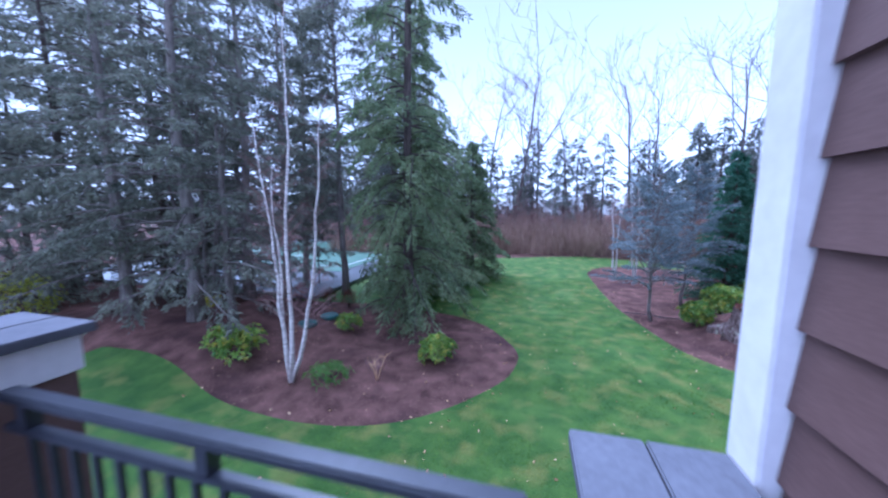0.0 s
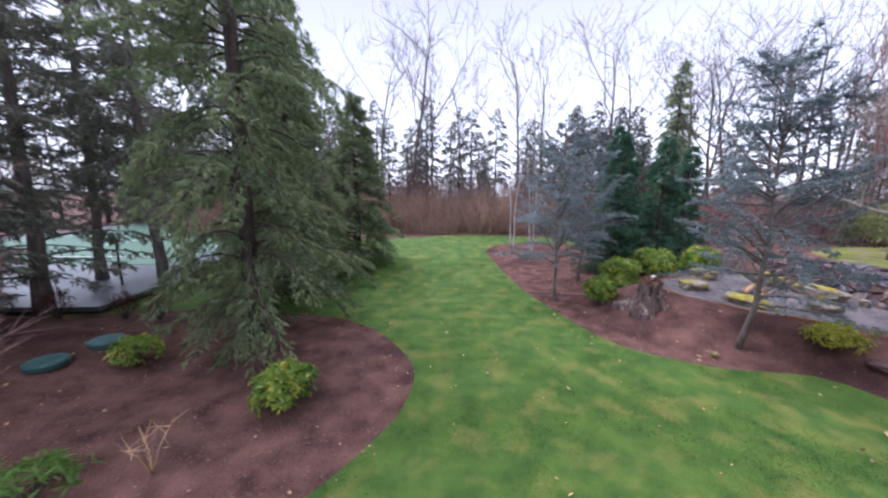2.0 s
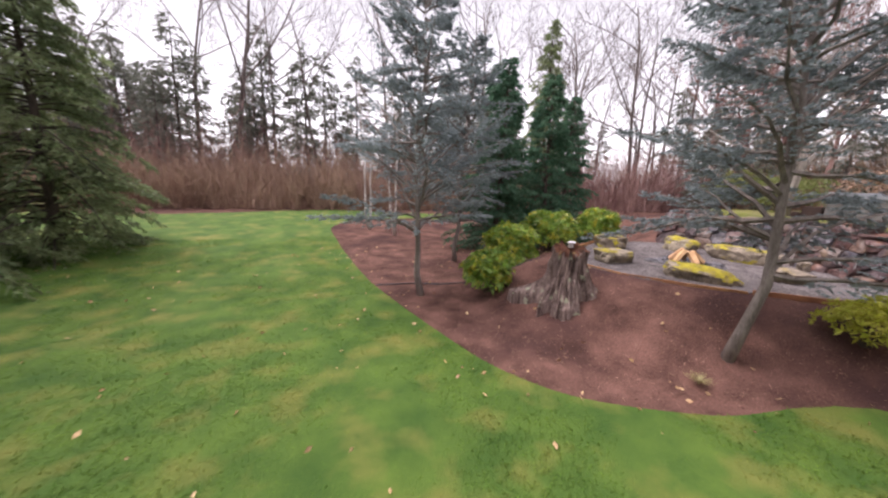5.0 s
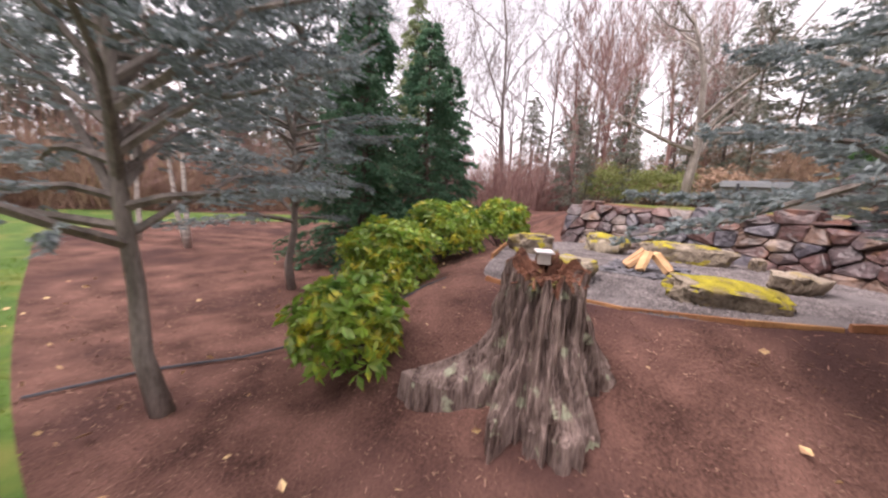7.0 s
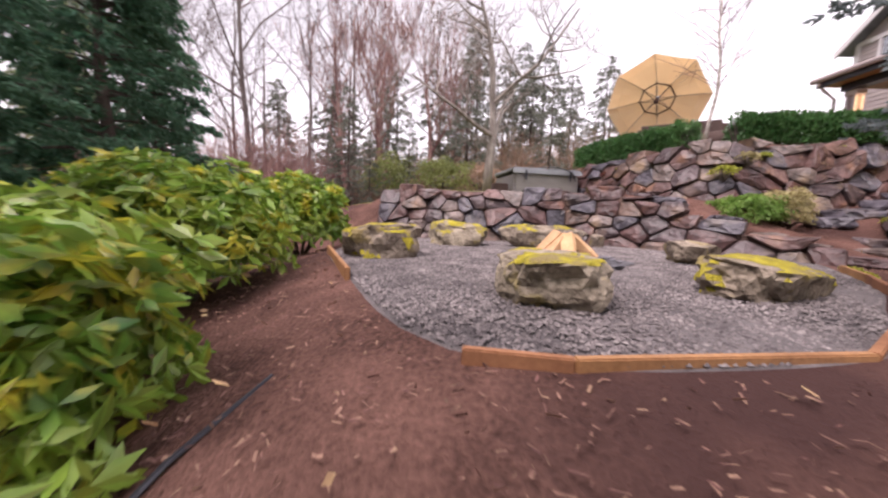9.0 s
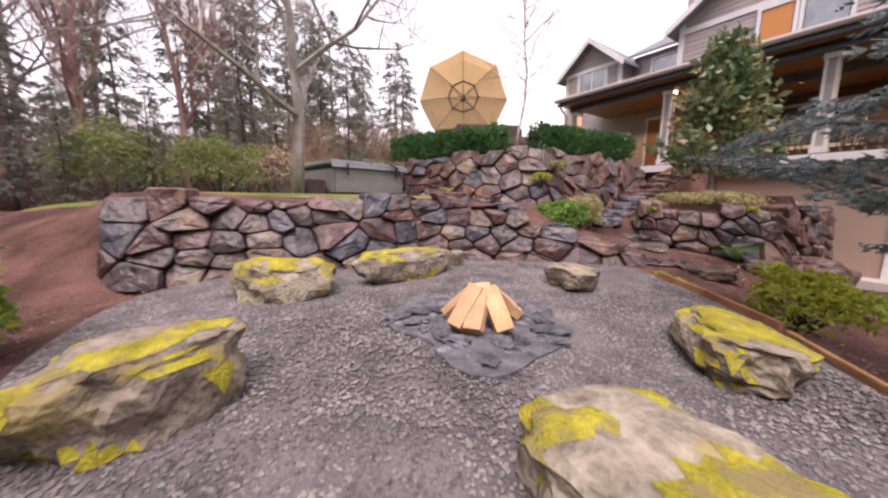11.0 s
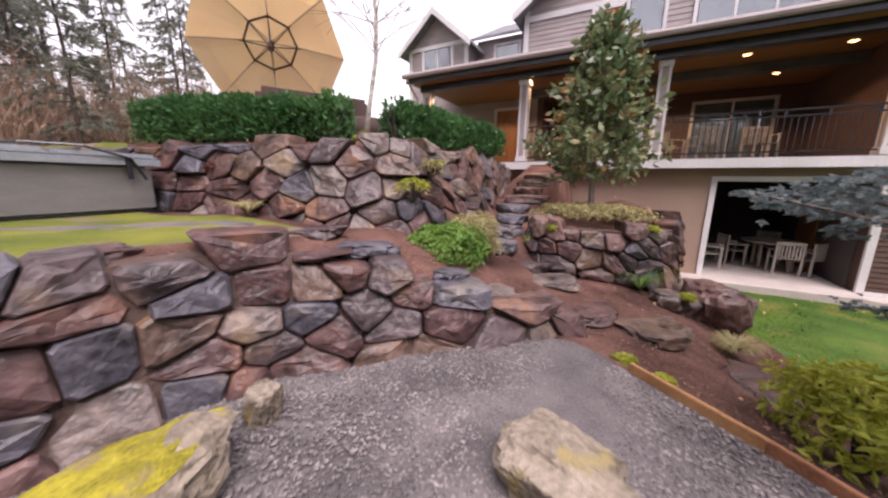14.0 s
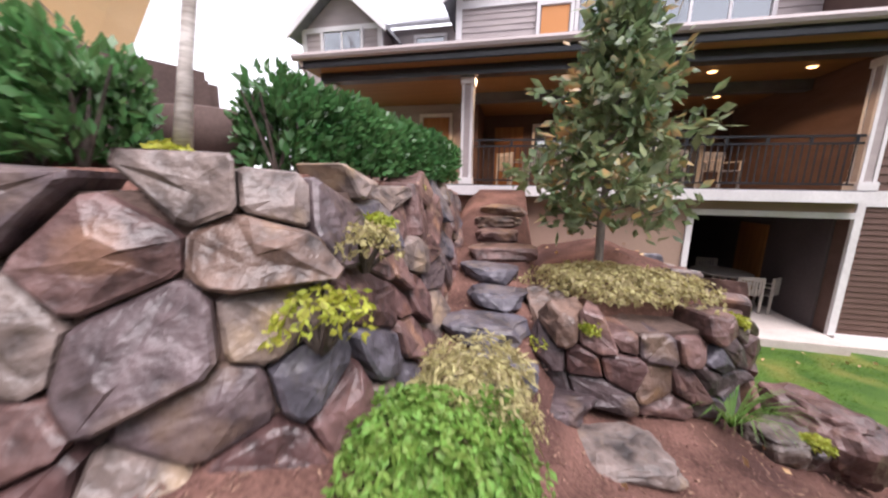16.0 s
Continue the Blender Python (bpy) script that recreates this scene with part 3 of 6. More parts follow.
part("downspout", Mesh().tube([(18.6, 4.34, CEIL + 0.15), (18.6, 4.1, CEIL - 0.1), (18.6, 3.75, CEIL - 0.35), (18.6, 3.7, DECK)], 0.045, 8), M["white"], house, "white downspout")
part("gutter", Mesh().tube([(7.2, 4.34, CEIL + 0.19), (18.75, 4.34, CEIL + 0.19)], 0.085, 8), M["siding_grey"], house, "pale grey metal gutter")
porch = Mesh().add([(7.1, 4.3, CEIL + 0.22), (18.8, 4.3, CEIL + 0.22), (18.8, 0.2, CEIL + 1.25), (7.1, 0.2, CEIL + 1.25), (7.1, 4.3, CEIL + 0.14), (18.8, 4.3, CEIL + 0.14), (18.8, 0.2, CEIL + 1.17), (7.1, 0.2, CEIL + 1.17)], [(0, 1, 2, 3), (7, 6, 5, 4), (0, 4, 5, 1), (1, 5, 6, 2), (2, 6, 7, 3), (3, 7, 4, 0)])
part("porch_roof", porch, M["roof"], house)
# back wall takes the darker siding colour to hold the porch's shade
back = Mesh().box((7.2, -1.4, DECK), (15.2, -1.2, CEIL)).box((15.0, -1.4, DECK), (15.2, 0.6, CEIL)).box((15.2, 0.4, DECK), (21, 0.6, CEIL))
part("deck_wall", back, M["siding"], house)
lap_siding("siding_board", house, 7.3, 15.0, -1.2, DECK, CEIL, M["siding"], 0.16)
lap_siding("siding_board", house, 15.2, 21.0, 0.6, DECK - 1.2, CEIL, M["siding_grey"], 0.16)
for x, z, w, h, n in ((11.2, DECK + 0.75, 2.0, 1.35, 2), (8.0, DECK + 0.02, 2.1, 2.1, 2)):
    window(house, x, z, w, h, -1.16, n)
window(house, 15.9, DECK + 0.05, 0.9, 2.1, 0.64, 1, "door")
window(house, 17.6, DECK + 0.7, 0.6, 1.0, 0.64, 1)
part("deck_door", Mesh().box((13.6, -1.18, DECK + 0.02), (14.6, -1.12, DECK + 2.1), 0.01), M["door"], house, "wooden deck door")
# upper storey
up = Mesh().box((7.2, -6, CEIL + 0.4), (15.55, 1.5, 8.3))
part("upper_wall", up, M["siding_grey"], house)
lap_siding("siding_board", house, 7.2, 15.45, 1.5, CEIL + 0.4, 9.6, M["siding_grey"], 0.15)
part("corner_trim", Mesh().box((15.43, 1.47, CEIL + 0.4), (15.6, 1.55, 8.4)), M["white"], house)
part("band_trim", Mesh().box((7.2, 1.525, 8.0), (15.43, 1.56, 8.18)), M["white"], house)
for x, z, w, h, n, g in ((12.6, 6.9, 0.75, 1.0, 1, "warmroom"), (11.5, 6.9, 0.9, 1.4, 1, "glass"), (8.2, 6.9, 2.5, 1.4, 3, "glass")):
    window(house, x, z, w, h, 1.54, n, g)
gable = Mesh().box((18.27, -5, 1.5), (21.05, 0.5, 8.3))
gable.add([(18.27, -5, 8.3), (21.05, -5, 8.3), (19.66, -5, 9.45), (18.27, 0.5, 8.3), (21.05, 0.5, 8.3), (19.66, 0.5, 9.45)], [(0, 1, 2), (3, 5, 4), (0, 2, 5, 3), (1, 4, 5, 2), (0, 3, 4, 1)])
part("gable_wall", gable, M["siding_grey"], house)
lap_siding("siding_board", house, 18.35, 20.95, 0.5, CEIL - 1.5, 8.3, M["siding_grey"], 0.16)
part("corner_trim", Mesh().box((18.2, 0.45, CEIL), (18.36, 0.56, 8.35)).box((20.95, 0.45, 2.5), (21.1, 0.56, 8.35)), M["white"], house)
part("band_trim", Mesh().box((18.36, 0.525, 8.2), (20.95, 0.56, 8.36)), M["white"], house)
window(house, 18.95, 7.15, 1.35, 1.05, 0.54, 2)


def roof_pair(name, x0, x1, xm, y0, y1, ze, zr, over=0.35):
    for a, s in ((x0, -1), (x1, 1)):
        run = abs(xm - a)
        slope = (zr - ze) / run
        ax, az = a + s * over, ze - over * slope
        v = [(ax, y0, az), (ax, y1, az), (xm, y1, zr), (xm, y0, zr)]
        r = Mesh().add(v + [(p[0], p[1], p[2] + 0.12) for p in v], [(0, 1, 2, 3), (7, 6, 5, 4), (0, 4, 5, 1), (1, 5, 6, 2), (2, 6, 7, 3), (3, 7, 4, 0)])
        part(name, r, M["roof"], house)
        v = [(ax, y1, az - 0.12), (xm, y1, zr - 0.12), (xm, y1, zr + 0.13), (ax, y1, az + 0.13)]
        b = Mesh().add(v + [(p[0], p[1] + 0.05, p[2]) for p in v], [(0, 1, 2, 3), (7, 6, 5, 4), (0, 4, 5, 1), (1, 5, 6, 2), (2, 6, 7, 3), (3, 7, 4, 0)])
        part("barge_board", b, M["white"], house, "white barge board")


roof_pair("gable_roof", 18.27, 21.05, 19.66, -5, 0.95, 8.32, 9.5)
roof_pair("main_roof", 7.0, 15.55, 11.2, -6, 2.0, 8.3, 11.4)
mid = Mesh().box((15.55, -4, CEIL + 0.3), (18.27, -0.6, 8.6))
part("middle_wall", mid, M["siding_grey"], house)
window(house, 16.4, 7.72, 1.0, 0.55, -0.56, 1)
v = [(15.5, -0.2, 8.5), (18.4, -0.2, 8.5), (18.4, -4, 10.4), (15.5, -4, 10.4)]
part("middle_roof", Mesh().add(v + [(p[0], p[1], p[2] + 0.12) for p in v], [(3, 2, 1, 0), (4, 5, 6, 7), (0, 1, 5, 4), (1, 2, 6, 5), (2, 3, 7, 6), (3, 0, 4, 7)]), M["roof"], house)
# first deck beside the wing
part("first_deck", Mesh().box((-6.5, -5, DECK - 0.24), (0.6, 1.1, DECK)), M["cap"], house)
part("deck_support", Mesh().box((-6.4, -5, -0.5), (0.6, 0.6, DECK - 0.24)), M["siding"], house)

for x in (18.25, 14.87, 11.37):
    clad_column("porch_column", x, EDGE - 0.16, DECK, CEIL - 0.2)
clad_column("porch_column", 7.36, EDGE - 0.16, DECK, CEIL - 0.2)
deck_rail("deck_railing", 7.5, 11.2, EDGE - 0.1, DECK, "black metal railing along the covered deck")
deck_rail("deck_railing", 11.55, 14.7, EDGE - 0.1, DECK, "black metal railing along the covered deck")
deck_rail("deck_railing", -1.95, 0.02, 0.74, DECK + 0.02, "black metal railing with wet flat top rail")


def pedestal(x0, x1, y0, y1, z, label):
    p = thing("railing_pedestal", label, "pedestal")
    part("shaft", Mesh().box((x0 + 0.06, y0 + 0.06, DECK - 0.02), (x1 - 0.06, y1 - 0.06, z - 0.22)), M["siding"], p)
    part("collar", Mesh().box((x0 + 0.04, y0 + 0.04, z - 0.22), (x1 - 0.04, y1 - 0.04, z - 0.045), 0.006), M["white"], p)
    xm = (x0 + x1) / 2
    part("cap_board", Mesh().box((x0, y0, z - 0.045), (xm - 0.003, y1, z), 0.005), M["cap"], p)
    part("cap_board", Mesh().box((xm + 0.003, y0, z - 0.045), (x1, y1, z), 0.005), M["cap"], p)


pedestal(0.14, 0.555, 0.48, 1.01, DECK + 1.06, "short siding pedestal with a grey two-board cap")
pedestal(-2.5, -1.96, 0.50, 1.04, DECK + 1.2, "short siding pedestal with a grey board cap")

for i, (x, y) in enumerate(((17.2, 3.3), (14.6, 3.1), (9.65, 2.55), (7.85, 2.55), (8.5, 0.4), (12.4, 0.6), (10.6, 0.9))):
    lamp = thing("recessed_light", "round recessed warm ceiling light", "ceiling light", group="porch ceiling lights")
    part("bezel", Mesh().lathe([(0.11, CEIL - 0.001), (0.11, CEIL - 0.014), (0.085, CEIL - 0.014)], 16, (x, y)), M["white"], lamp)
    part("bulb", Mesh().lathe([(0.075, CEIL - 0.016), (0.075, CEIL - 0.024)], 16, (x, y)), M["lamp"], lamp)
    if i in (0, 1, 2, 5, 6):
        l = new("porch_bulb", bpy.data.lights.new("porch_bulb", "SPOT"))
        l.data.energy, l.data.color, l.data.spot_size, l.data.shadow_soft_size = 70 if i < 4 else 45, (1, 0.65, 0.33), radians(150), 0.06
        l.matrix_world = look((x, y, CEIL - 0.05), (x, y, 0))


# ---- stone walls ----
def voronoi_cells(length, high, wide, tall, rnd):
    rows = max(2, round(high / tall))
    seeds = []
    for r in range(rows):
        k = max(2, round(length / (wide * rnd.uniform(0.75, 1.3))))
        for c in range(k):
            if rnd.random() < 0.86:
                seeds.append((length * (c + 0.5 + 0.5 * (r % 2) + rnd.uniform(-0.3, 0.3)) / k, high * (r + 0.5 + rnd.uniform(-0.3, 0.3)) / rows))
    asp = wide / tall
    for i, (sx, sy) in enumerate(seeds):
        poly = [(0, 0), (length, 0), (length, high), (0, high)]
        for j, (qx, qy) in enumerate(seeds):
            if i == j or abs(qx - sx) > 4 * wide:
                continue
            nx, ny = (qx - sx) / asp ** 1.4, (qy - sy)
            mx, my = (sx + qx) / 2, (sy + qy) / 2
            out = []
            for a in range(len(poly)):
                p, q = poly[a], poly[(a + 1) % len(poly)]
                da, db = (p[0] - mx) * nx + (p[1] - my) * ny, (q[0] - mx) * nx + (q[1] - my) * ny
                if da <= 0:
                    out.append(p)
                if (da <= 0) != (db <= 0):
                    t = da / (da - db)
                    out.append((p[0] + (q[0] - p[0]) * t, p[1] + (q[1] - p[1]) * t))
            poly = out
            if len(poly) < 3:
                break
        if len(poly) >= 3:
            yield poly


def stone_mesh(poly, place, rnd, deep=0.35, gap=0.004, bulge=0.06):
    """One fitted stone: an irregular prism with rounded edges and an uneven face. place maps (s, h, out) to the world."""
    p = []
    for a, b in zip(poly, poly[1:] + poly[:1]):
        ln = math.hypot(b[0] - a[0], b[1] - a[1])
        if ln < 0.05:
            continue
        k = 0.11 if ln > 0.16 else 0.3
        p.append((a[0] + (b[0] - a[0]) * k, a[1] + (b[1] - a[1]) * k))
        p.append((b[0] - (b[0] - a[0]) * k, b[1] - (b[1] - a[1]) * k))
    if len(p) < 4:
        p = list(poly)
    c = np.mean(p, axis=0)
    n = len(p)
    size = max(math.hypot(q[0] - c[0], q[1] - c[1]) for q in p)
    gx, gy, lift = rnd.uniform(-0.22, 0.22), rnd.uniform(-0.3, 0.1), rnd.uniform(-0.03, 0.06)
    off = rnd.uniform(0, 90)
    m = Mesh()
    v = []
    for inset, out in ((gap * 1.6, -deep), (gap, -0.03), (gap + 0.008, 0.032), (gap + 0.022 + 0.03 * size, bulge * 0.85), (gap + 0.04 + 0.45 * size, bulge)):
        for q in p:
            d = np.array(q) - c
            r = max(np.linalg.norm(d), 1e-6)
            k = max(1 - inset / r, 0.3)
            s, h = c + d * k
            tilt = (gx * (s - c[0]) + gy * (h - c[1])) if out > 0 else 0
            bump = 0.05 * noise.noise((s * 5 + off, h * 5, off)) + 0.02 * noise.noise((s * 14 + off, h * 14, 3)) if out > -0.1 else 0
            v.append(place(s, h, out + lift + tilt + bump))
    v.append(place(c[0], c[1], bulge + lift + 0.05 * noise.noise((c[0] * 5 + off, c[1] * 5, off))))
    f = []
    for k in range(4):
        for i in range(n):
            f.append((k * n + i, k * n + (i + 1) % n, (k + 1) * n + (i + 1) % n, (k + 1) * n + i))
    f += [(4 * n + i, 4 * n + (i + 1) % n, 5 * n) for i in range(n)]
    return m.add(v, f)


def stone_wall(name, line, base, top, lean, wide, tall, seed, label, flip=1):
    rnd = random.Random(seed)
    line = np.asarray(line)
    seg = np.linalg.norm(np.diff(line, axis=0), axis=1)
    s_at = np.concatenate([[0], np.cumsum(seg)])
    wall = thing(name, label, "stone wall", kind="structure")
    hmax = max(top(t) - base(t) for t in np.linspace(0, 1, 20))

    def place(s, h, out):
        s = min(max(s, 0), s_at[-1])
        x, y = np.interp(s, s_at, line[:, 0]), np.interp(s, s_at, line[:, 1])
        e = 0.35
        x0, y0 = np.interp(s - e, s_at, line[:, 0]), np.interp(s - e, s_at, line[:, 1])
        x1, y1 = np.interp(s + e, s_at, line[:, 0]), np.interp(s + e, s_at, line[:, 1])
        tx, ty = x1 - x0, y1 - y0
        k = math.hypot(tx, ty) + 1e-9
        nx, ny = -ty / k * flip, tx / k * flip
        t = s / s_at[-1]
        b, tp = base(t), top(t)
        z = b + h
        o = out - lean * h / hmax
        return (x + nx * o, y + ny * o, z)

    for poly in voronoi_cells(s_at[-1], hmax, wide, tall, rnd):
        poly = [tuple(q) for q in poly]
        t = np.mean([q[0] for q in poly]) / s_at[-1]
        local = top(t) - base(t)
        hs = [q[1] for q in poly]
        if min(hs) > local - 0.12 or local < 0.1:
            continue
        lim = local + rnd.uniform(-0.08, 0.1)
        if max(hs) > local - 0.08:
            poly = [(q[0], min(q[1], lim) if q[1] < local - 0.08 else lim + rnd.uniform(-0.02, 0.02)) for q in poly]
        part("stone", stone_mesh(poly, place, rnd), M["rock"], wall)
    core = Mesh()
    span = np.linspace(0, s_at[-1], 24)
    loc = [max(top(q / s_at[-1]) - base(q / s_at[-1]) - 0.08, 0.02) for q in span]
    rows = [[place(q, 0, -0.025) for q in span], [place(q, h, -0.025) for q, h in zip(span, loc)], [place(q, h, -0.5) for q, h in zip(span, loc)]]
    core.add([p for r in rows for p in r], [(r * 24 + i, r * 24 + i + 1, (r + 1) * 24 + i + 1, (r + 1) * 24 + i) for r in range(2) for i in range(23)])
    part("earth_core", core, M["soil"], wall)
    return wall


def rock_mesh(sx, sy, sz, rnd, lumps=0.25, cuts=2, flat_top=False, under=0.0):
    bm = bmesh.new()
    bmesh.ops.create_icosphere(bm, subdivisions=cuts, radius=1)
    off = Vector((rnd.uniform(0, 50), rnd.uniform(0, 50), 0))
    for v in bm.verts:
        p = v.co.copy()
        q = Vector([math.copysign(abs(c) ** 0.75, c) for c in p])
        q *= 1 + lumps * noise.noise(p * 1.2 + off) + 0.55 * lumps * noise.noise(p * 2.7 + off) + 0.25 * lumps * noise.noise(p * 6.5 + off)
        if flat_top and q.z > 0.5:
            q.z = 0.5 + (q.z - 0.5) * 0.45
        if under:
            k = 1 - under * max(0.0, 0.35 - q.z)
            q.x, q.y = q.x * k, q.y * k
        v.co = Vector((q.x * sx, q.y * sy, q.z * sz))
    bm.verts.index_update()
    m = Mesh().add([tuple(v.co) for v in bm.verts], [tuple(v.index for v in f.verts) for f in bm.faces])
    bm.free()
    return m


def moss_mesh(rock, rnd, cover=0.5, thick=0.02):
    """A raised mat over the upward faces of a rock."""
    V = np.concatenate(rock.v)
    off = rnd.uniform(0, 40)
    keep = []
    for f in rock.f:
        a, b, c = V[f[0]], V[f[1]], V[f[2]]
        n = np.cross(b - a, c - a)
        n /= np.linalg.norm(n) + 1e-9
        mid = (a + b + c) / 3
        if n[2] > 0.55 + (0.5 - cover) + 1.2 * noise.noise(Vector(mid) * 3.2 + Vector((off, 0, 0))):
            keep.append(f)
    used, total = {}, {}
    for f in rock.f:
        for i in f:
            total[i] = total.get(i, 0) + 1
    for f in keep:
        for i in f:
            used[i] = used.get(i, 0) + 1
    ids = {i: k for k, i in enumerate(used)}
    mid = V.mean(axis=0)
    v = []
    for i in used:
        full = used[i] == total[i]
        d = V[i] - mid
        d = d / (np.linalg.norm(d) + 1e-9)
        v.append(V[i] + d * (thick * rnd.uniform(0.5, 1.3) if full else 0.003))
    return Mesh().add(v, [tuple(ids[i] for i in f) for f in keep]) if keep else None


# ---- plants ----
def unit(a):
    return a / (np.linalg.norm(a, axis=-1, keepdims=True) + 1e-9)


def needles(P, D, L, W, k, rng, spread=0.6):
    """Narrow triangles that fan out along short twigs."""
    n = len(P)
    u = rng.uniform(0.0, 0.95, (n, k, 1))
    base = P[:, None] + D[:, None] * L[:, None, None] * u
    side = rng.normal(size=(n, k, 3)) * (1, 1, 0.55)
    d = unit(D[:, None] + spread * unit(side) * 1.2)
    ln = (L[:, None, None] * rng.uniform(0.45, 0.8, (n, k, 1)) * (1 - 0.45 * u))
    w = unit(np.cross(d, rng.normal(size=(n, k, 3)))) * W / 2
    return np.stack([base - w, base + w, base + d * ln], axis=2).reshape(-1, 3, 3)


def conifer_meshes(h, radius, seed, foliage, z0=0.4, branches=120, sprigs=40, k=5, twig=0.35, width=0.03, droop=0.5, rise=0.15, trunk_r=0.16, power=0.8, hang=0.5, bare=0.15, bark="darkbark", sparse=0.0, bend=0.0, fan=0.18, wild=0.12, stout=1.0, open_top=0.0):
    rng = np.random.default_rng(seed)
    trunk = Mesh()
    zz = np.linspace(-0.15, h, 12)
    wob = np.cumsum(rng.normal(0, 0.03 + bend, (12, 2)), axis=0)
    wob -= wob[1]
    trunk.tube(np.column_stack([wob, zz]), trunk_r * (1 - zz / h * 0.93) + 0.35 * trunk_r * np.exp(-np.maximum(zz, 0) * 3), 9)
    limbs = Mesh()
    P, D, L = [], [], []
    for i in range(branches):
        f = (i + rng.uniform()) / branches
        z = z0 + (h - z0) * f ** 0.9
        f = (z - z0) / (h - z0)
        if rng.uniform() < sparse + open_top * f:
            continue
        reach = radius * (1 - f) ** power * rng.uniform(0.65, 1.12) + 0.12
        az = rng.uniform(0, 2 * np.pi)
        out = np.array([math.cos(az), math.sin(az), 0])
        t = np.linspace(0, 1, 6)
        lat = np.array([-out[1], out[0], 0]) * rng.normal(0, wild) * reach
        c = np.array([np.interp(z, zz, wob[:, 0]), np.interp(z, zz, wob[:, 1]), z])
        pts = c + out * (t * reach)[:, None] + lat * (t ** 2)[:, None]
        pts[:, 2] += reach * ((rise + rng.normal(0, wild) + 0.35 * f) * t - droop * t ** 2)
        if stout > 1:
            pts[1:, :] += np.cumsum(rng.normal(0, 0.05, (5, 3)), axis=0) * reach * 0.5
        limbs.tube(pts, stout * (0.012 + 0.011 * reach) * (1 - 0.85 * t), 4, False)
        m = max(4, int(sprigs * (reach / radius + 0.15)))
        ts = bare + (1 - bare) * rng.uniform(0, 1, m) ** 0.75
        p = np.column_stack([np.interp(ts, t, pts[:, a]) for a in range(3)])
        s = np.where(rng.uniform(size=m) < 0.5, -1, 1)
        away = rng.uniform(0, 1, m) * fan * reach * (1.15 - ts)
        p = p + np.array([-out[1], out[0], 0])[None] * (s * away)[:, None] + out[None] * (0.6 * away)[:, None]
        p[:, 2] -= 0.35 * droop * away + rng.normal(0, 0.03, m)
        d = out[None] * rng.uniform(0.3, 0.9, (m, 1)) + np.array([-out[1], out[0], 0])[None] * (s * rng.uniform(0.2, 1.0, m))[:, None]
        d[:, 2] -= hang * rng.uniform(0.2, 1.3, m)
        P.append(p)
        D.append(unit(d))
        L.append(twig * rng.uniform(0.6, 1.25, m) * (0.55 + 0.6 * (1 - ts)))
    P, D, L = np.concatenate(P), np.concatenate(D), np.concatenate(L)
    crown = Mesh().tris(needles(P, D, L, width, k, rng))
    return trunk.data("trunk", M[bark], True), limbs.data("limbs", M[bark]), crown.data("crown", M[foliage])


def plant_tree(meshes, x, y, label, category="conifer", spin=0.0, scale=1.0, name="conifer", group="", z=None):
    tree = thing(name, label, category, pose(x, y, at(x, y) if z is None else z, 0, 0, spin) @ Matrix.Scale(scale, 4), group)
    for key, me in zip(("trunk", "branchwork", "crown"), meshes):
        ob = part(key, me, None, tree)
        if key != "trunk":
            ob["kind"] = "stuff"
    return tree


def bare_meshes(h, seed, bark="bark", trunk_r=0.14, levels=4, spread=0.6, first=0.35, kids=(4, 4, 4), up=0.35, twig_r=0.006, lean=0.0, limb=0.55):
    rng = np.random.default_rng(seed)
    trunk, limbs = Mesh(), Mesh()

    def grow(p, d, length, r, level):
        n = 6 if level == 0 else 4
        pts = [p]
        dd = d
        for i in range(n):
            dd = unit(dd + rng.normal(0, 0.09 if level == 0 else 0.16, 3) + np.array([0, 0, up * 0.12 * level]))
            pts.append(pts[-1] + dd * length / n)
        pts = np.array(pts)
        t = np.linspace(0, 1, n + 1)
        (trunk if level == 0 else limbs).tube(pts, np.maximum(r * (1 - 0.75 * t), twig_r * 0.6), (8, 5, 3, 3, 3)[level], level == 0)
        if level >= levels - 1:
            return
        k = kids[min(level, len(kids) - 1)] + (rng.integers(0, 2) if level else 0)
        for i in range(k):
            f = first + (1 - first) * (i + rng.uniform(0.2, 0.9)) / k if level == 0 else rng.uniform(0.25, 1.0)
            q = np.array([np.interp(f, t, pts[:, a]) for a in range(3)])
            perp = unit(np.cross(dd, rng.normal(size=3)))
            nd = unit(dd * (1 - spread * 0.55) + perp * spread + np.array([0, 0, up * 0.5]))
            grow(q, nd, length * rng.uniform(0.4, 0.62) * (1.15 - 0.5 * f if level == 0 else 1), max(r * (1 - 0.7 * f) * limb, twig_r), level + 1)
    grow(np.array([0, 0, -0.1]), unit(np.array([lean, 0, 1.0])), h * 0.85, trunk_r, 0)
    return trunk.data("trunk", M[bark], True), limbs.data("limbs", M[bark if bark != "birch" else "twig"])


def leaf_tris(P, N, L, W, rng, cup=0.25):
    """Folded pointed leaves (two faces each) at P that point along N."""
    n = len(P)
    side = unit(np.cross(N, rng.normal(size=(n, 3)))) * (W / 2)[:, None]
    up = unit(np.cross(side, N)) * (W * cup)[:, None]
    tip = P + N * L[:, None] - up * 1.4
    mid = P + N * (L * 0.5)[:, None] + up * 0.4
    a = np.stack([P, mid + side - up, tip], 1)
    b = np.stack([P, tip, mid - side - up], 1)
    return np.concatenate([a, b], 1).reshape(-1, 3, 3)


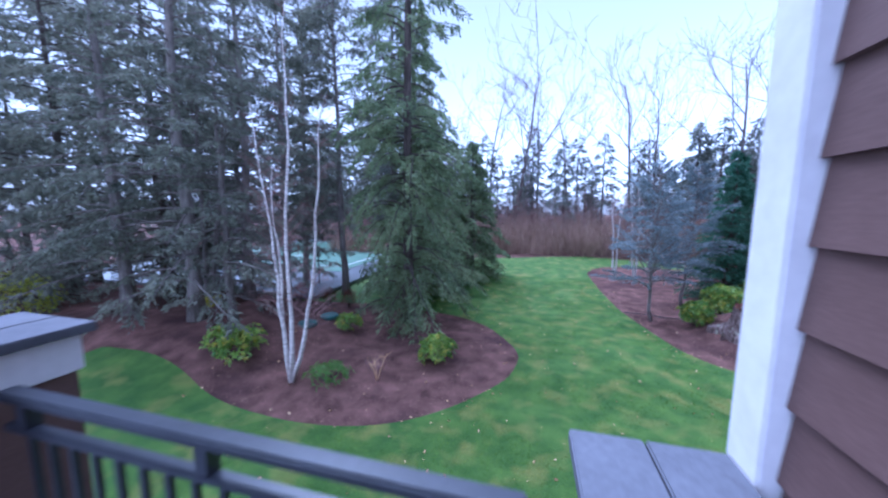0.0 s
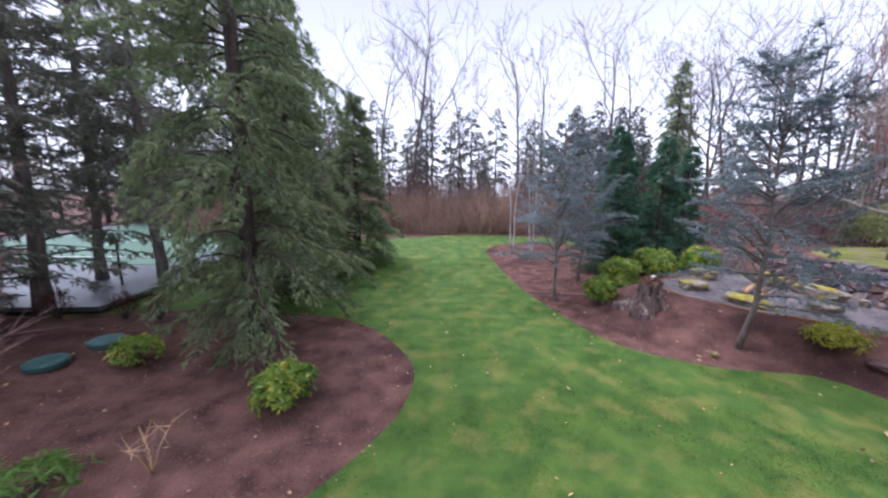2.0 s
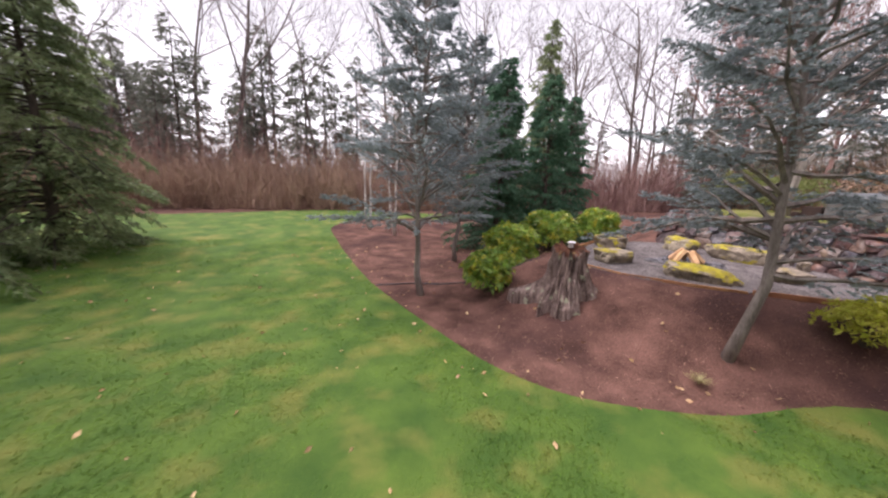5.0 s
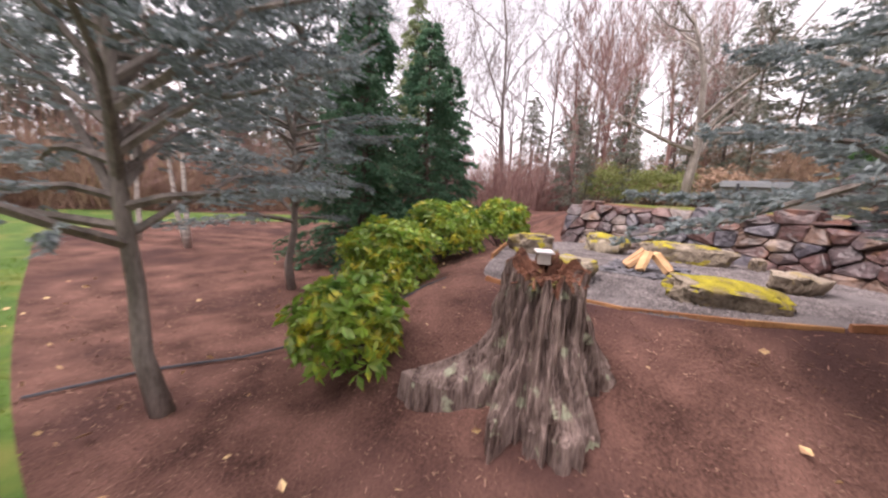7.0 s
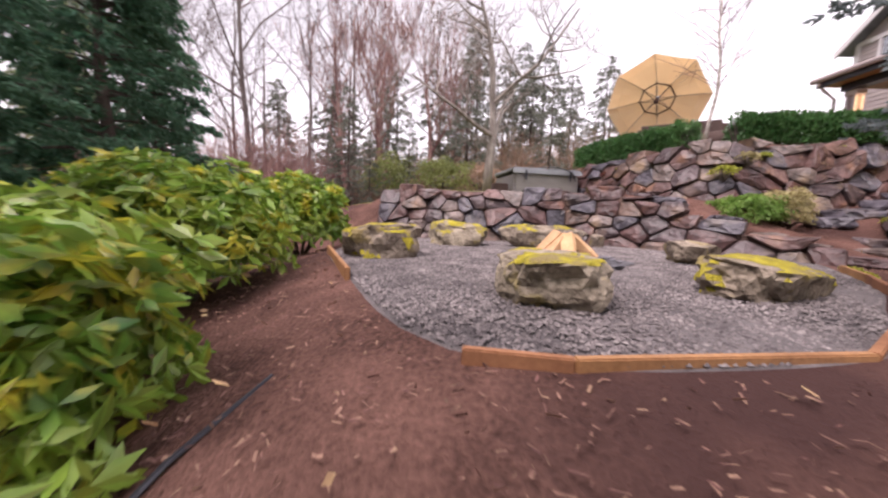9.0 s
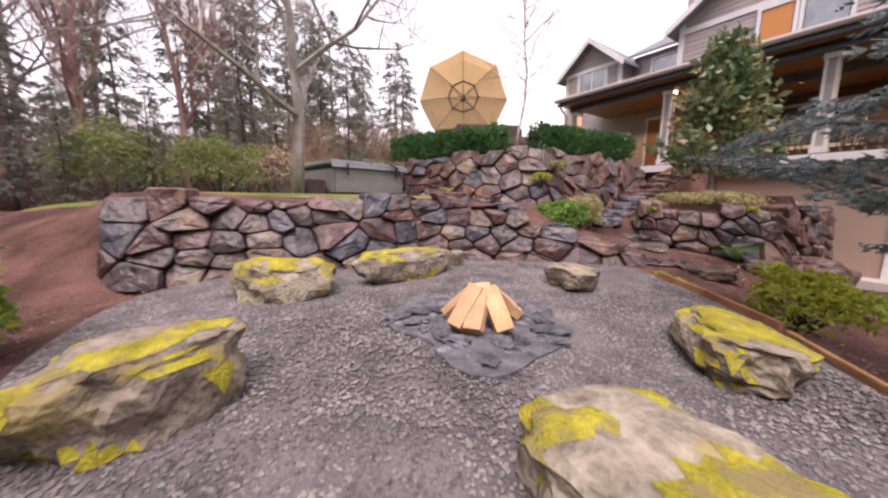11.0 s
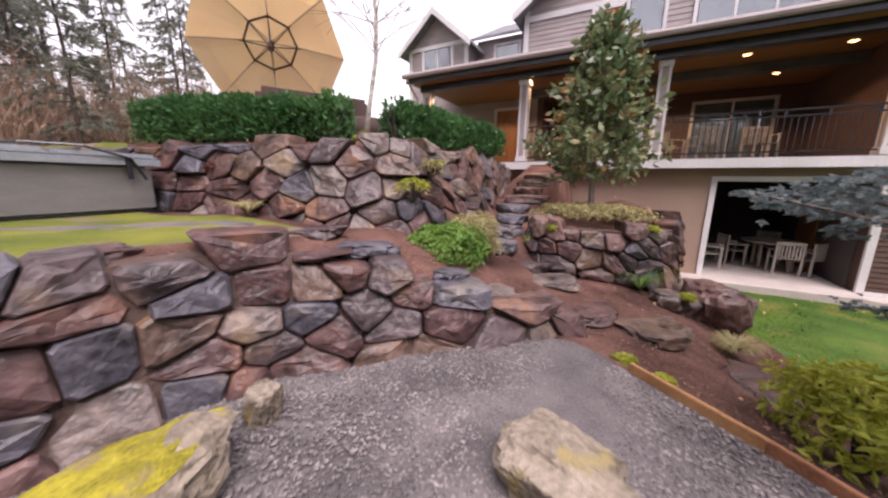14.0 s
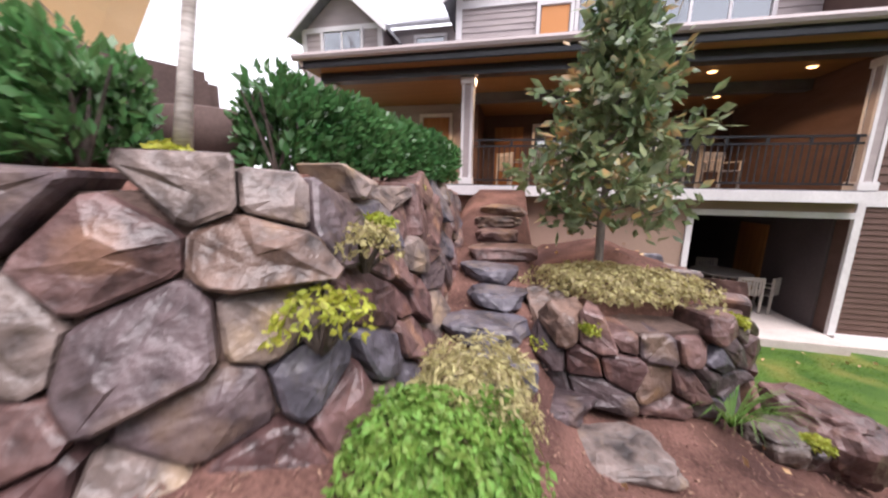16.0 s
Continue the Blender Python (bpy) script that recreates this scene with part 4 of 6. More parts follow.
def shrub(name, x, y, rx, ry, h, material, label, seed, leaf=0.11, count=900, z=None, category="shrub", aspect=0.36, group="", lump=0.2, whorl=6, flat=0.0):
    """A leafy shrub: stems, and whorls of single leaves over a lumpy mound with depth."""
    rng = np.random.default_rng(seed)
    zb = at(x, y) if z is None else z
    sh = thing(name, label, category, pose(x, y, zb), group)
    k = count // whorl
    d = unit(rng.normal(size=(k, 3)))
    d[:, 2] = np.where(d[:, 2] < -0.45, -d[:, 2], d[:, 2])
    r = np.array([1 + lump * 1.6 * noise.noise(Vector(v) * 1.9 + Vector((seed * 3.1, 0, 0))) for v in d]) * rng.uniform(0.55, 1.04, k) ** 0.8
    c = d * r[:, None] * (rx, ry, h * 0.55)
    c[:, 2] += h * 0.48
    c[:, 2] = np.maximum(c[:, 2], 0.05)
    axis = unit(d + (0, 0, 0.5))
    P = np.repeat(c, whorl, axis=0)
    A = np.repeat(axis, whorl, axis=0)
    T = rng.normal(size=(k * whorl, 3))
    T = unit(T - A * (T * A).sum(axis=1, keepdims=True))
    N = unit(T + A * rng.uniform(-0.1, 0.6, (k * whorl, 1)) + (0, 0, -0.12))
    L = leaf * rng.uniform(0.65, 1.2, k * whorl)
    part("foliage", Mesh().tris(leaf_tris(P, N, L, L * aspect, rng)), M[material], sh)["kind"] = "stuff"
    stems = Mesh()
    for i in range(10):
        q = c[rng.integers(0, k)]
        stems.tube(np.array([(0.06 * q[0], 0.06 * q[1], -0.05), (0.5 * q[0], 0.5 * q[1], 0.35 * q[2]), q]), [0.02, 0.014, 0.006], 5, False)
    part("stemwork", stems, M["darkbark"], sh)["kind"] = "stuff"
    return sh


# ---- trees of the garden ----
hem = conifer_meshes(25, 3.1, 11, "hemlock", z0=0.35, branches=330, sprigs=62, k=7, twig=0.5, width=0.045, droop=0.75, rise=0.3, trunk_r=0.24, power=0.28, hang=1.4, wild=0.22, sparse=0.0, open_top=1.0)
plant_tree(hem, -5.0, 13.2, "tall drooping green hemlock with a bushy skirt", name="hemlock_tree", category="hemlock")
fir = conifer_meshes(9.5, 3.0, 12, "hemlock", z0=0.25, branches=200, sprigs=58, k=6, twig=0.48, width=0.055, droop=0.5, rise=0.1, trunk_r=0.16, hang=0.8)
plant_tree(fir, -3.9, 23.0, "dense dark green fir beside the lawn", name="fir_tree", category="fir")
plant_tree(fir, -5.9, 18.6, "dense dark green fir behind the hemlock", name="fir_tree", category="fir", spin=130, scale=1.15)
tall = conifer_meshes(18, 2.8, 13, "hemlock", z0=1.0, branches=200, sprigs=50, k=5, twig=0.6, width=0.07, droop=0.7, trunk_r=0.22, power=0.55, hang=1.2, sparse=0.1)
plant_tree(tall, -7.4, 20.5, "tall green conifer behind the lawn", name="conifer")
plant_tree(tall, 21.0, 31.0, "tall open conifer at the wood's edge", name="conifer", spin=200, scale=0.8)
for seed, x, y, h, r, pw, low in ((21, 5.5, 16.7, 7.0, 2.1, 0.6, 1.5), (22, 7.9, 19.6, 7.2, 2.1, 0.6, 1.3), (23, 8.75, 11.55, 7.4, 1.95, 0.4, 1.3)):
    blue = conifer_meshes(h, r, seed, "blue", z0=low, branches=100, sprigs=120, k=8, twig=0.16, width=0.03, droop=0.18, rise=0.42, wild=0.38, trunk_r=0.075, power=pw, hang=0.1, bark="bark", sparse=0.1, bend=0.03, fan=0.3, bare=0.2, stout=1.25)
    plant_tree(blue, x, y, "blue-grey atlas cedar with open twisting branches", category="cedar", name="blue_cedar", group="blue cedars")
dense = conifer_meshes(8.8, 2.3, 31, "green", z0=0.15, branches=180, sprigs=48, k=6, twig=0.42, width=0.055, droop=0.35, rise=0.1, trunk_r=0.15, hang=0.7)
for x, y, s, a in ((10.4, 20.9, 0.85, 0), (13.2, 21.2, 0.85, 140), (12.4, 24.5, 0.95, 250), (15.6, 22.6, 0.8, 60)):
    plant_tree(dense, x, y, "deep green bushy spruce behind the shrubs", spin=a, scale=s, category="spruce", name="green_spruce", group="green spruces")
dark = conifer_meshes(17, 3.4, 41, "darkfir", z0=1.2, branches=105, sprigs=36, k=6, twig=0.55, width=0.06, droop=0.35, rise=0.12, trunk_r=0.24, power=0.35, hang=1.0, bare=0.45, bark="bark", bend=0.03)
for x, y, s, a in ((-11.5, 8.9, 1.0, 0), (-14.5, 8.7, 0.95, 70), (-11.9, 11.6, 0.95, 200), (-10.6, 9.5, 0.6, 110), (-16.5, 16.0, 1.0, 40), (-12.9, 15.1, 1.0, 260)):
    plant_tree(dark, x, y, "grey-trunked conifer with long dead lower branches", spin=a, scale=s, name="shade_conifer", group="shade conifers")
lifted = conifer_meshes(19, 3.2, 43, "darkfir", z0=4.6, branches=120, sprigs=40, k=6, twig=0.55, width=0.06, droop=0.45, rise=0.12, trunk_r=0.2, power=0.3, hang=1.1, bare=0.3, bark="bark", bend=0.03)
for x, y, s, a in ((-10.4, 17.0, 1.0, 40), (-8.8, 20.5, 1.0, 150), (-14.6, 19.0, 1.0, 250)):
    plant_tree(lifted, x, y, "tall conifer with a high crown beside the court", spin=a, scale=s, name="high_conifer", group="high conifers")
shade = conifer_meshes(15, 3.6, 42, "darkfir", z0=0.2, branches=100, sprigs=30, k=5, twig=0.8, width=0.09, droop=0.4, rise=0.1, trunk_r=0.22, power=0.4, hang=0.8)
for x, y, s, a in ((-16.5, 11.5, 1.05, 300), (-19, 7.0, 1.0, 30), (-17, 14.0, 1.0, 160), (-22, 11, 1.1, 250), (-24, 6, 1.1, 80), (-26, 14, 1.2, 200)):
    plant_tree(shade, x, y, "dense dark conifer in the shaded grove", spin=a, scale=s, name="dark_conifer", group="dark conifers")


def birch_clump(x, y, stems, label, seed, name="birch_tree", r=0.068, twigs=60):
    rng = np.random.default_rng(seed)
    tree = thing(name, label, "birch", pose(x, y, at(x, y)))
    for lx, ly, top in stems:
        t = np.linspace(0, 1, 12)
        wob = np.cumsum(rng.normal(0, 0.05, (12, 2)), axis=0)
        wob -= wob[0]
        p = np.column_stack([lx * t ** 0.72 + wob[:, 0], ly * t ** 0.72 + wob[:, 1], -0.05 + top * t])
        part("stem", Mesh().tube(p, r * (1 - 0.88 * t) + 0.02 * np.exp(-t * 25), 8), M["birch"], tree, smooth=True)
        tw = Mesh()
        for i in range(twigs):
            f = rng.uniform(0.18, 1)
            q = np.array([np.interp(f, t, p[:, a]) for a in range(3)])
            az = rng.uniform(0, 6.283)
            ln = rng.uniform(0.5, 1.3) * (1.25 - f)
            d = np.array([math.cos(az), math.sin(az), rng.uniform(0.3, 1.3)])
            mid = q + d * ln * 0.5
            end = q + d * ln + (0, 0, -0.1 * ln)
            tw.tube(np.array([q, mid, end]), [0.009, 0.005, 0.003], 3, False)
            for j in range(4):
                e = mid + rng.normal(0, 0.22, 3) * ln + d * 0.3 * ln
                tw.tube(np.array([mid, e]), [0.004, 0.002], 3, False)
        part("twig_growth", tw, M["twig"], tree)["kind"] = "stuff"
    return tree


vase = thing("multi_stem_tree", "mossy grey tree with several leaning bare stems", "bare tree", pose(-12.7, 10.3, at(-12.7, 10.3)))
rng = np.random.default_rng(17)
for dx, dy, top in ((-2.6, 0.3, 6.5), (-1.5, -0.6, 8.0), (-0.5, 0.5, 9.5), (0.5, -0.2, 9.0), (1.2, 0.4, 8.5), (1.9, -0.3, 7.5)):
    t = np.linspace(0, 1, 10)
    p = np.column_stack([dx * t ** 0.8, dy * t ** 0.8, -0.1 + top * t]) + np.cumsum(rng.normal(0, 0.04, (10, 3)), axis=0) * t[:, None]
    part("stem", Mesh().tube(p, 0.10 * (1 - 0.8 * t) + 0.05 * np.exp(-t * 12), 7), M["bark"], vase, smooth=True)
    dead = Mesh()
    for i in range(16):
        f, az = rng.uniform(0.12, 0.9), rng.uniform(0, 6.283)
        q = np.array([np.interp(f, t, p[:, a]) for a in range(3)])
        e = np.array([math.cos(az), math.sin(az), rng.uniform(-0.1, 0.5)]) * rng.uniform(0.8, 2.4)
        dead.tube(np.array([q, q + 0.5 * e + (0, 0, 0.08), q + e]), [0.018, 0.012, 0.004], 4, False)
    part("dead_branchwork", dead, M["bark"], vase)["kind"] = "stuff"
part("moss_clump", rock_mesh(0.42, 0.4, 0.35, random.Random(5), 0.4, 3), M["moss"], vase, "mossy root clump")
birch_clump(-6.45, 7.55, ((-1.35, 0.6, 8.0), (-0.75, 0.55, 6.2), (0.05, 0.35, 10.5), (0.95, 0.45, 7.6)), "white multi-stemmed birch in the mulch bed", 5)
birch_clump(6.1, 25.6, ((-0.4, 0, 7.0), (0.3, 0.1, 6.5)), "slender white birch beside the lawn", 6)
birch_clump(7.0, 24.2, ((0.1, 0, 6.5), (-0.3, 0.2, 6)), "slender white birch beside the lawn", 7)
birch_clump(15.6, 9.78, ((-0.25, 0.1, 6.5),), "thin pale birch on the upper wall", 8, r=0.036)


def plant_bare(meshes, x, y, label, spin=0.0, scale=1.0, name="bare_tree", group=""):
    tr = thing(name, label, "bare tree", pose(x, y, at(x, y), 0, 0, spin) @ Matrix.Scale(scale, 4), group)
    part("trunk", meshes[0], None, tr)
    part("branchwork", meshes[1], None, tr)["kind"] = "stuff"
    return tr


plant_bare(bare_meshes(6.4, 51, "palebark", 0.14, 5, 1.15, 0.22, (11, 5, 4, 4), 0.35, 0.008, 0.0, 0.72), 17.3, 14.55, "leafless grey maple on the terrace lawn", name="maple_tree")
red = bare_meshes(9.0, 53, "twig", 0.12, 5, 0.5, 0.2, (10, 5, 4, 3), 0.6, 0.012)
for x, y, s, a in ((24, 19.5, 1.0, 0), (27, 17, 1.1, 90), (26.5, 21.5, 1.2, 200), (30, 20, 1.2, 300), (30, 15.5, 1.0, 120)):
    plant_bare(red, x, y, "leafless tree with dense reddish twigs", a, s, "red_twig_tree", "red twig trees")

# ---- distance ----
far_set = [conifer_meshes(17, 3.7, 60 + i, "far_hazy", z0=0.6, branches=85, sprigs=17, k=5, twig=1.0, width=0.15, droop=0.4, rise=0.1, trunk_r=0.2, power=0.7, hang=0.7, sparse=0.12) for i in range(3)]
bare_set = [bare_meshes(20, 70 + i, "woodbark", 0.2, 4, 0.75, 0.35, (8, 4, 4), 0.32, 0.016) for i in range(3)]
rnd = random.Random(4)


def forest(n, area, what, low=0.7, high=1.2):
    for i in range(n):
        x, y = area(rnd)
        s, a = rnd.uniform(low, high), rnd.uniform(0, 360)
        if what == "fir":
            plant_tree(rnd.choice(far_set), x, y, "distant evergreen at the wood's edge", spin=a, scale=s, name="distant_fir", group="distant firs")
        else:
            plant_bare(rnd.choice(bare_set), x, y, "tall leafless tree at the wood's edge", a, s, "bare_tree", "bare trees")


forest(48, lambda r: (r.uniform(-34, 44), r.uniform(43, 58)), "fir", 0.5, 0.95)
forest(34, lambda r: (r.uniform(-12, 26), r.uniform(39, 46)), "fir", 0.45, 0.85)
forest(16, lambda r: (r.uniform(-12, 40), r.uniform(36, 50)), "bare", 0.6, 1.25)
forest(11, lambda r: (r.uniform(28, 38), r.uniform(4, 18)), "fir", 0.5, 0.85)
forest(8, lambda r: (r.uniform(24, 44), r.uniform(20, 38)), "bare", 0.6, 1.05)
forest(14, lambda r: (r.uniform(38, 56), r.uniform(2, 40)), "fir", 0.45, 0.85)
forest(6, lambda r: (r.uniform(30, 46), r.uniform(16, 40)), "bare", 0.5, 0.95)
forest(22, lambda r: (r.uniform(-42, -10), r.uniform(47, 56)), "fir", 0.7, 1.2)
forest(9, lambda r: (r.uniform(-50, -34), r.uniform(2, 50)), "fir", 0.9, 1.3)
for x, y, s in ((23.5, 20.5, 0.34), (26.0, 18.6, 0.42), (29.5, 17.0, 0.5), (28.0, 22.5, 0.45), (32.5, 12.0, 0.55), (33.0, 21.0, 0.6), (22.5, 17.5, 0.2), (24.5, 15.5, 0.24), (21.5, 19.0, 0.17), (27, 13.5, 0.3), (29, 9.5, 0.45), (31, 5.0, 0.5)):
    plant_tree(far_set[1], x, y, "young evergreen behind the terrace", spin=x * 40, scale=s, name="young_fir", group="young firs")


def thicket(name, n, area, hmin, hmax, material, label, seed):
    rng = np.random.default_rng(seed)
    x, y = area(rng, n)
    z = height(x, y)
    k = 7
    tall = np.repeat(0.6 + 0.9 * np.array([noise.noise((p * 0.35, q * 0.35, seed)) + 0.5 for p, q in zip(x, y)]), k)
    base = np.column_stack([x, y, z])
    P = np.repeat(base, k, axis=0) + rng.normal(0, 0.12, (n * k, 3)) * (1, 1, 0)
    d = unit(rng.normal(0, 0.35, (n * k, 3)) + (0, 0, 1))
    L = rng.uniform(hmin, hmax, n * k) * tall
    w = unit(np.cross(d, rng.normal(size=(n * k, 3)))) * 0.018
    T = [np.stack([P - w, P + w, P + d * L[:, None]], 1)]
    for lo, hi, sp, ln in ((0.3, 0.8, 0.6, 0.45), (0.2, 0.7, 0.8, 0.4), (0.4, 0.9, 0.7, 0.3)):
        Q = P + d * (L * rng.uniform(lo, hi, n * k))[:, None]
        e = unit(d + rng.normal(0, sp, (n * k, 3)))
        T.append(np.stack([Q - w * 0.6, Q + w * 0.6, Q + e * (L * ln)[:, None]], 1))
    solid(name, Mesh().tris(np.concatenate(T)), M[material], label, "brush", kind="stuff")


thicket("brush_thicket", 2600, lambda r, n: (r.uniform(-22, 26, n), r.uniform(32.5, 40, n)), 0.8, 3.8, "browntwig", "leafless tan and russet brush along the wood", 1)
thicket("brush_thicket", 1100, lambda r, n: (r.uniform(-24, 28, n), r.uniform(37, 44, n)), 2.0, 6.0, "twig", "taller leafless russet brush along the wood", 5)
thicket("brush_thicket", 700, lambda r, n: (r.uniform(20, 36, n), r.uniform(22, 34, n)), 1.2, 4.2, "twig", "leafless reddish brush along the wood", 2)
thicket("brush_thicket", 900, lambda r, n: (r.uniform(29, 38, n), r.uniform(2, 22, n)), 1.5, 4.5, "browntwig", "leafless tan brush behind the terrace", 3)

# ---- shrubs ----
shrub("rhododendron", 7.05, 15.9, 0.64, 0.64, 0.94, "rhodo", "round rhododendron with glossy yellow-green leaves", 1, 0.15, 3000, aspect=0.4)
for i, (x, y, r, h) in enumerate(((8.75, 17.45, 0.85, 1.25), (10.8, 18.1, 0.95, 1.32), (13.0, 18.0, 0.78, 1.2))):
    shrub("rhododendron", x, y, r, r, h, "rhodo", "large rhododendron with whorled green leaves", 2 + i, 0.14, 7800, group="rhododendrons")
shrub("rhododendron", -2.75, 9.7, 0.55, 0.55, 0.9, "rhodo", "bright green rhododendron in the mulch bed", 6, 0.15, 2000)
shrub("rhododendron", -8.6, 7.8, 0.8, 0.7, 1.0, "rhodo", "loose green rhododendron in the mulch bed", 7, 0.16, 2000, lump=0.4)
shrub("rhododendron", -6.9, 11.45, 0.55, 0.5, 0.7, "rhodo", "small green rhododendron in the mulch bed", 8, 0.13, 1000)
shrub("fern_clump", -5.4, 7.8, 0.6, 0.5, 0.45, "ivy", "low green fern clump beside the birch", 9, 0.2, 600, aspect=0.16)
for i, (x, y) in enumerate(((-10.85, 13.6), (-9.9, 14.6), (-8.7, 14.45))):
    shrub("barberry_bush", x, y, 0.38, 0.38, 0.85, "redleaf", "rounded dark red deciduous bush", 10 + i, 0.05, 1500, aspect=0.5)
shrub("azalea_bush", 10.25, 10.75, 0.5, 0.55, 0.62, "bright", "low yellow-green azalea beside the gravel", 15, 0.1, 2600, lump=0.35)
shrub("evergreen_bush", 20.6, 15.9, 1.3, 1.2, 1.5, "olive", "large loose olive-green evergreen bush behind the tub", 16, 0.1, 6500, lump=0.35)
shrub("evergreen_bush", 22.6, 18.4, 1.4, 1.3, 2.0, "olive", "large olive-green evergreen bush behind the maple", 19, 0.11, 6000, lump=0.35)
shrub("evergreen_bush", 23.0, 14.2, 1.4, 1.3, 1.7, "browntwig", "rounded brown deciduous bush behind the tub", 17, 0.12, 3000)
shrub("evergreen_bush", -18.0, 7.2, 1.4, 1.2, 1.8, "bright", "yellow-green bush at the grove's edge", 18, 0.15, 2500)


def twiggy(x, y, h, seed, label):
    rng = np.random.default_rng(seed)
    b = thing("bare_shrub", label, "shrub", pose(x, y, at(x, y)))
    for i in range(7):
        az, ln = i * 0.9 + rng.uniform(-0.3, 0.3), h * rng.uniform(0.7, 1.1)
        o = np.array([0.5 * math.cos(az), 0.5 * math.sin(az), 1.0])
        p = np.array([(0, 0, -0.05), tuple(o * ln * 0.5 + rng.normal(0, 0.04, 3)), tuple(o * ln)])
        m = Mesh().tube(p, [0.018, 0.012, 0.005], 5, False)
        for j in range(5):
            q = p[1] + (p[2] - p[1]) * rng.uniform(0, 0.9)
            m.tube(np.array([q, q + rng.normal(0, 0.14, 3) + (0, 0, 0.12)]), [0.007, 0.003], 4, False)
        part("stem", m, M["log"] if i % 2 else M["twig"], b)


twiggy(-4.1, 8.2, 0.8, 3, "small leafless tan shrub in the mulch bed")


# ---- stonework ----
stone_wall("wall_lower", LOWER_WALL, lambda t: 0.92, lambda t: 1.22 + 0.92 * float(smoothstep(0.0, 0.42, t)), 0.34, 0.44, 0.24, 3, "dry-laid basalt retaining wall behind the fire pit", 1)
stone_wall("wall_upper", UPPER_WALL, lambda t: 1.85 - 0.35 * float(smoothstep(0.55, 0.68, t)) + 1.0 * float(smoothstep(0.68, 1, t)), lambda t: 3.19, 0.48, 0.44, 0.29, 4, "tall dry-laid boulder retaining wall under the hedge", -1)
stone_wall("wall_tree", TREE_WALL, lambda t: float(np.interp(t, (0, 0.12, 0.3, 0.5, 0.62, 1), (1.75, 1.28, 1.1, 0.9, 0.35, 0.0))), lambda t: 1.97, 0.2, 0.40, 0.24, 5, "low dry-laid stone wall round the magnolia", -1)


def boulder(x, y, sx, sy, sz, turn, seed, label, moss=0.5, material="boulder", z=None, name="boulder", sink=0.22, under=0.04):
    rn = random.Random(seed)
    zb = at(x, y) if z is None else z
    m = pose(x, y, zb + sz * (0.72 - sink), rn.uniform(-6, 6), rn.uniform(-6, 6), turn)
    rock = rock_mesh(sx, sy, sz, rn, 0.32, 4, True, under)
    if not moss:
        return solid(name, rock, M[material], label, "boulder", m)
    b = thing(name, label, "boulder", m)
    part("stone", rock, M[material], b)
    mat_mesh = moss_mesh(rock, rn, moss)
    if mat_mesh:
        part("moss", mat_mesh, M["moss"], b, "yellow-green moss mat", True)
    return b


boulder(9.98, 14.82, 0.46, 0.35, 0.25, -5, 21, "mossy rounded boulder on the gravel pad", 0.05, under=0.06)
boulder(10.3, 13.05, 0.62, 0.30, 0.21, -60, 2, "long flat boulder capped with yellow moss", 0.42)
boulder(11.78, 16.35, 0.46, 0.34, 0.32, -60, 3, "boulder capped with yellow moss on gravel", 0.42)
boulder(13.6, 15.4, 0.48, 0.34, 0.32, 80, 4, "mossy boulder near the stone wall", 0.25)
boulder(13.65, 13.85, 0.70, 0.27, 0.32, -80, 5, "long seat boulder capped with yellow moss", 0.42)
boulder(12.05, 12.35, 0.36, 0.25, 0.23, -30, 6, "pale pitted boulder on the gravel pad", 0)
boulder(13.95, 12.75, 0.1, 0.13, 0.2, 20, 16, "small upright brown stone against the wall", 0, "boulder", 1.0)
boulder(10.55, 7.72, 0.36, 0.42, 0.42, 20, 7, "large dark boulder at the lawn's corner", 0, "rock", 0.62, under=0.0)
boulder(10.95, 7.95, 0.26, 0.2, 0.18, 50, 13, "dark stone beside the corner boulder", 0, "rock", under=0.0)
boulder(11.2, 8.15, 0.22, 0.18, 0.16, 10, 14, "small dark stone below the magnolia wall", 0, "rock", under=0.0)
boulder(12.15, 9.7, 0.42, 0.26, 0.1, 60, 9, "broad pale stepping stone in the slope", 0, "rock", under=0.0, name="flagstone", sink=0.6)
boulder(11.45, 9.72, 0.36, 0.27, 0.12, 40, 11, "broad flat stone in the mulch slope", 0, "rock", under=0.0, name="flagstone", sink=0.5)
boulder(10.5, 9.8, 0.4, 0.24, 0.12, 100, 12, "flat dark stone in the mulch", 0, "rock", under=0.0, name="flagstone", sink=0.5)
boulder(12.75, 8.95, 0.36, 0.26, 0.1, 15, 8, "flat stepping stone in the slope", 0, "rock", under=0.0, name="flagstone", sink=0.6)
boulder(13.15, 8.6, 0.28, 0.2, 0.12, 50, 15, "flat stone at the foot of the steps", 0, "rock", under=0.0, name="flagstone", sink=0.6)

# fire pit
ash = [(11.75 + 0.78 * (1 + 0.14 * math.sin(3 * k) + 0.1 * math.cos(5.3 * k)) * math.cos(k), 14.15 + 0.72 * (1 + 0.14 * math.sin(3 * k) + 0.1 * math.cos(5.3 * k)) * math.sin(k)) for k in np.linspace(0, 6.283, 40, endpoint=False)]
solid("ash_bed", Mesh().add([(x, y, 1.022) for x, y in ash] + [(x, y, 0.98) for x, y in ash], [tuple(range(40))] + [(k, k + 40, (k + 1) % 40 + 40, (k + 1) % 40) for k in range(40)]), M["ash"], "dark ash and cinders in the fire pit", "ash")
pit = thing("fire_pit", "ring of burnt stones on the gravel", "fire pit", pose(11.75, 14.15, 1.0))
rn = random.Random(9)
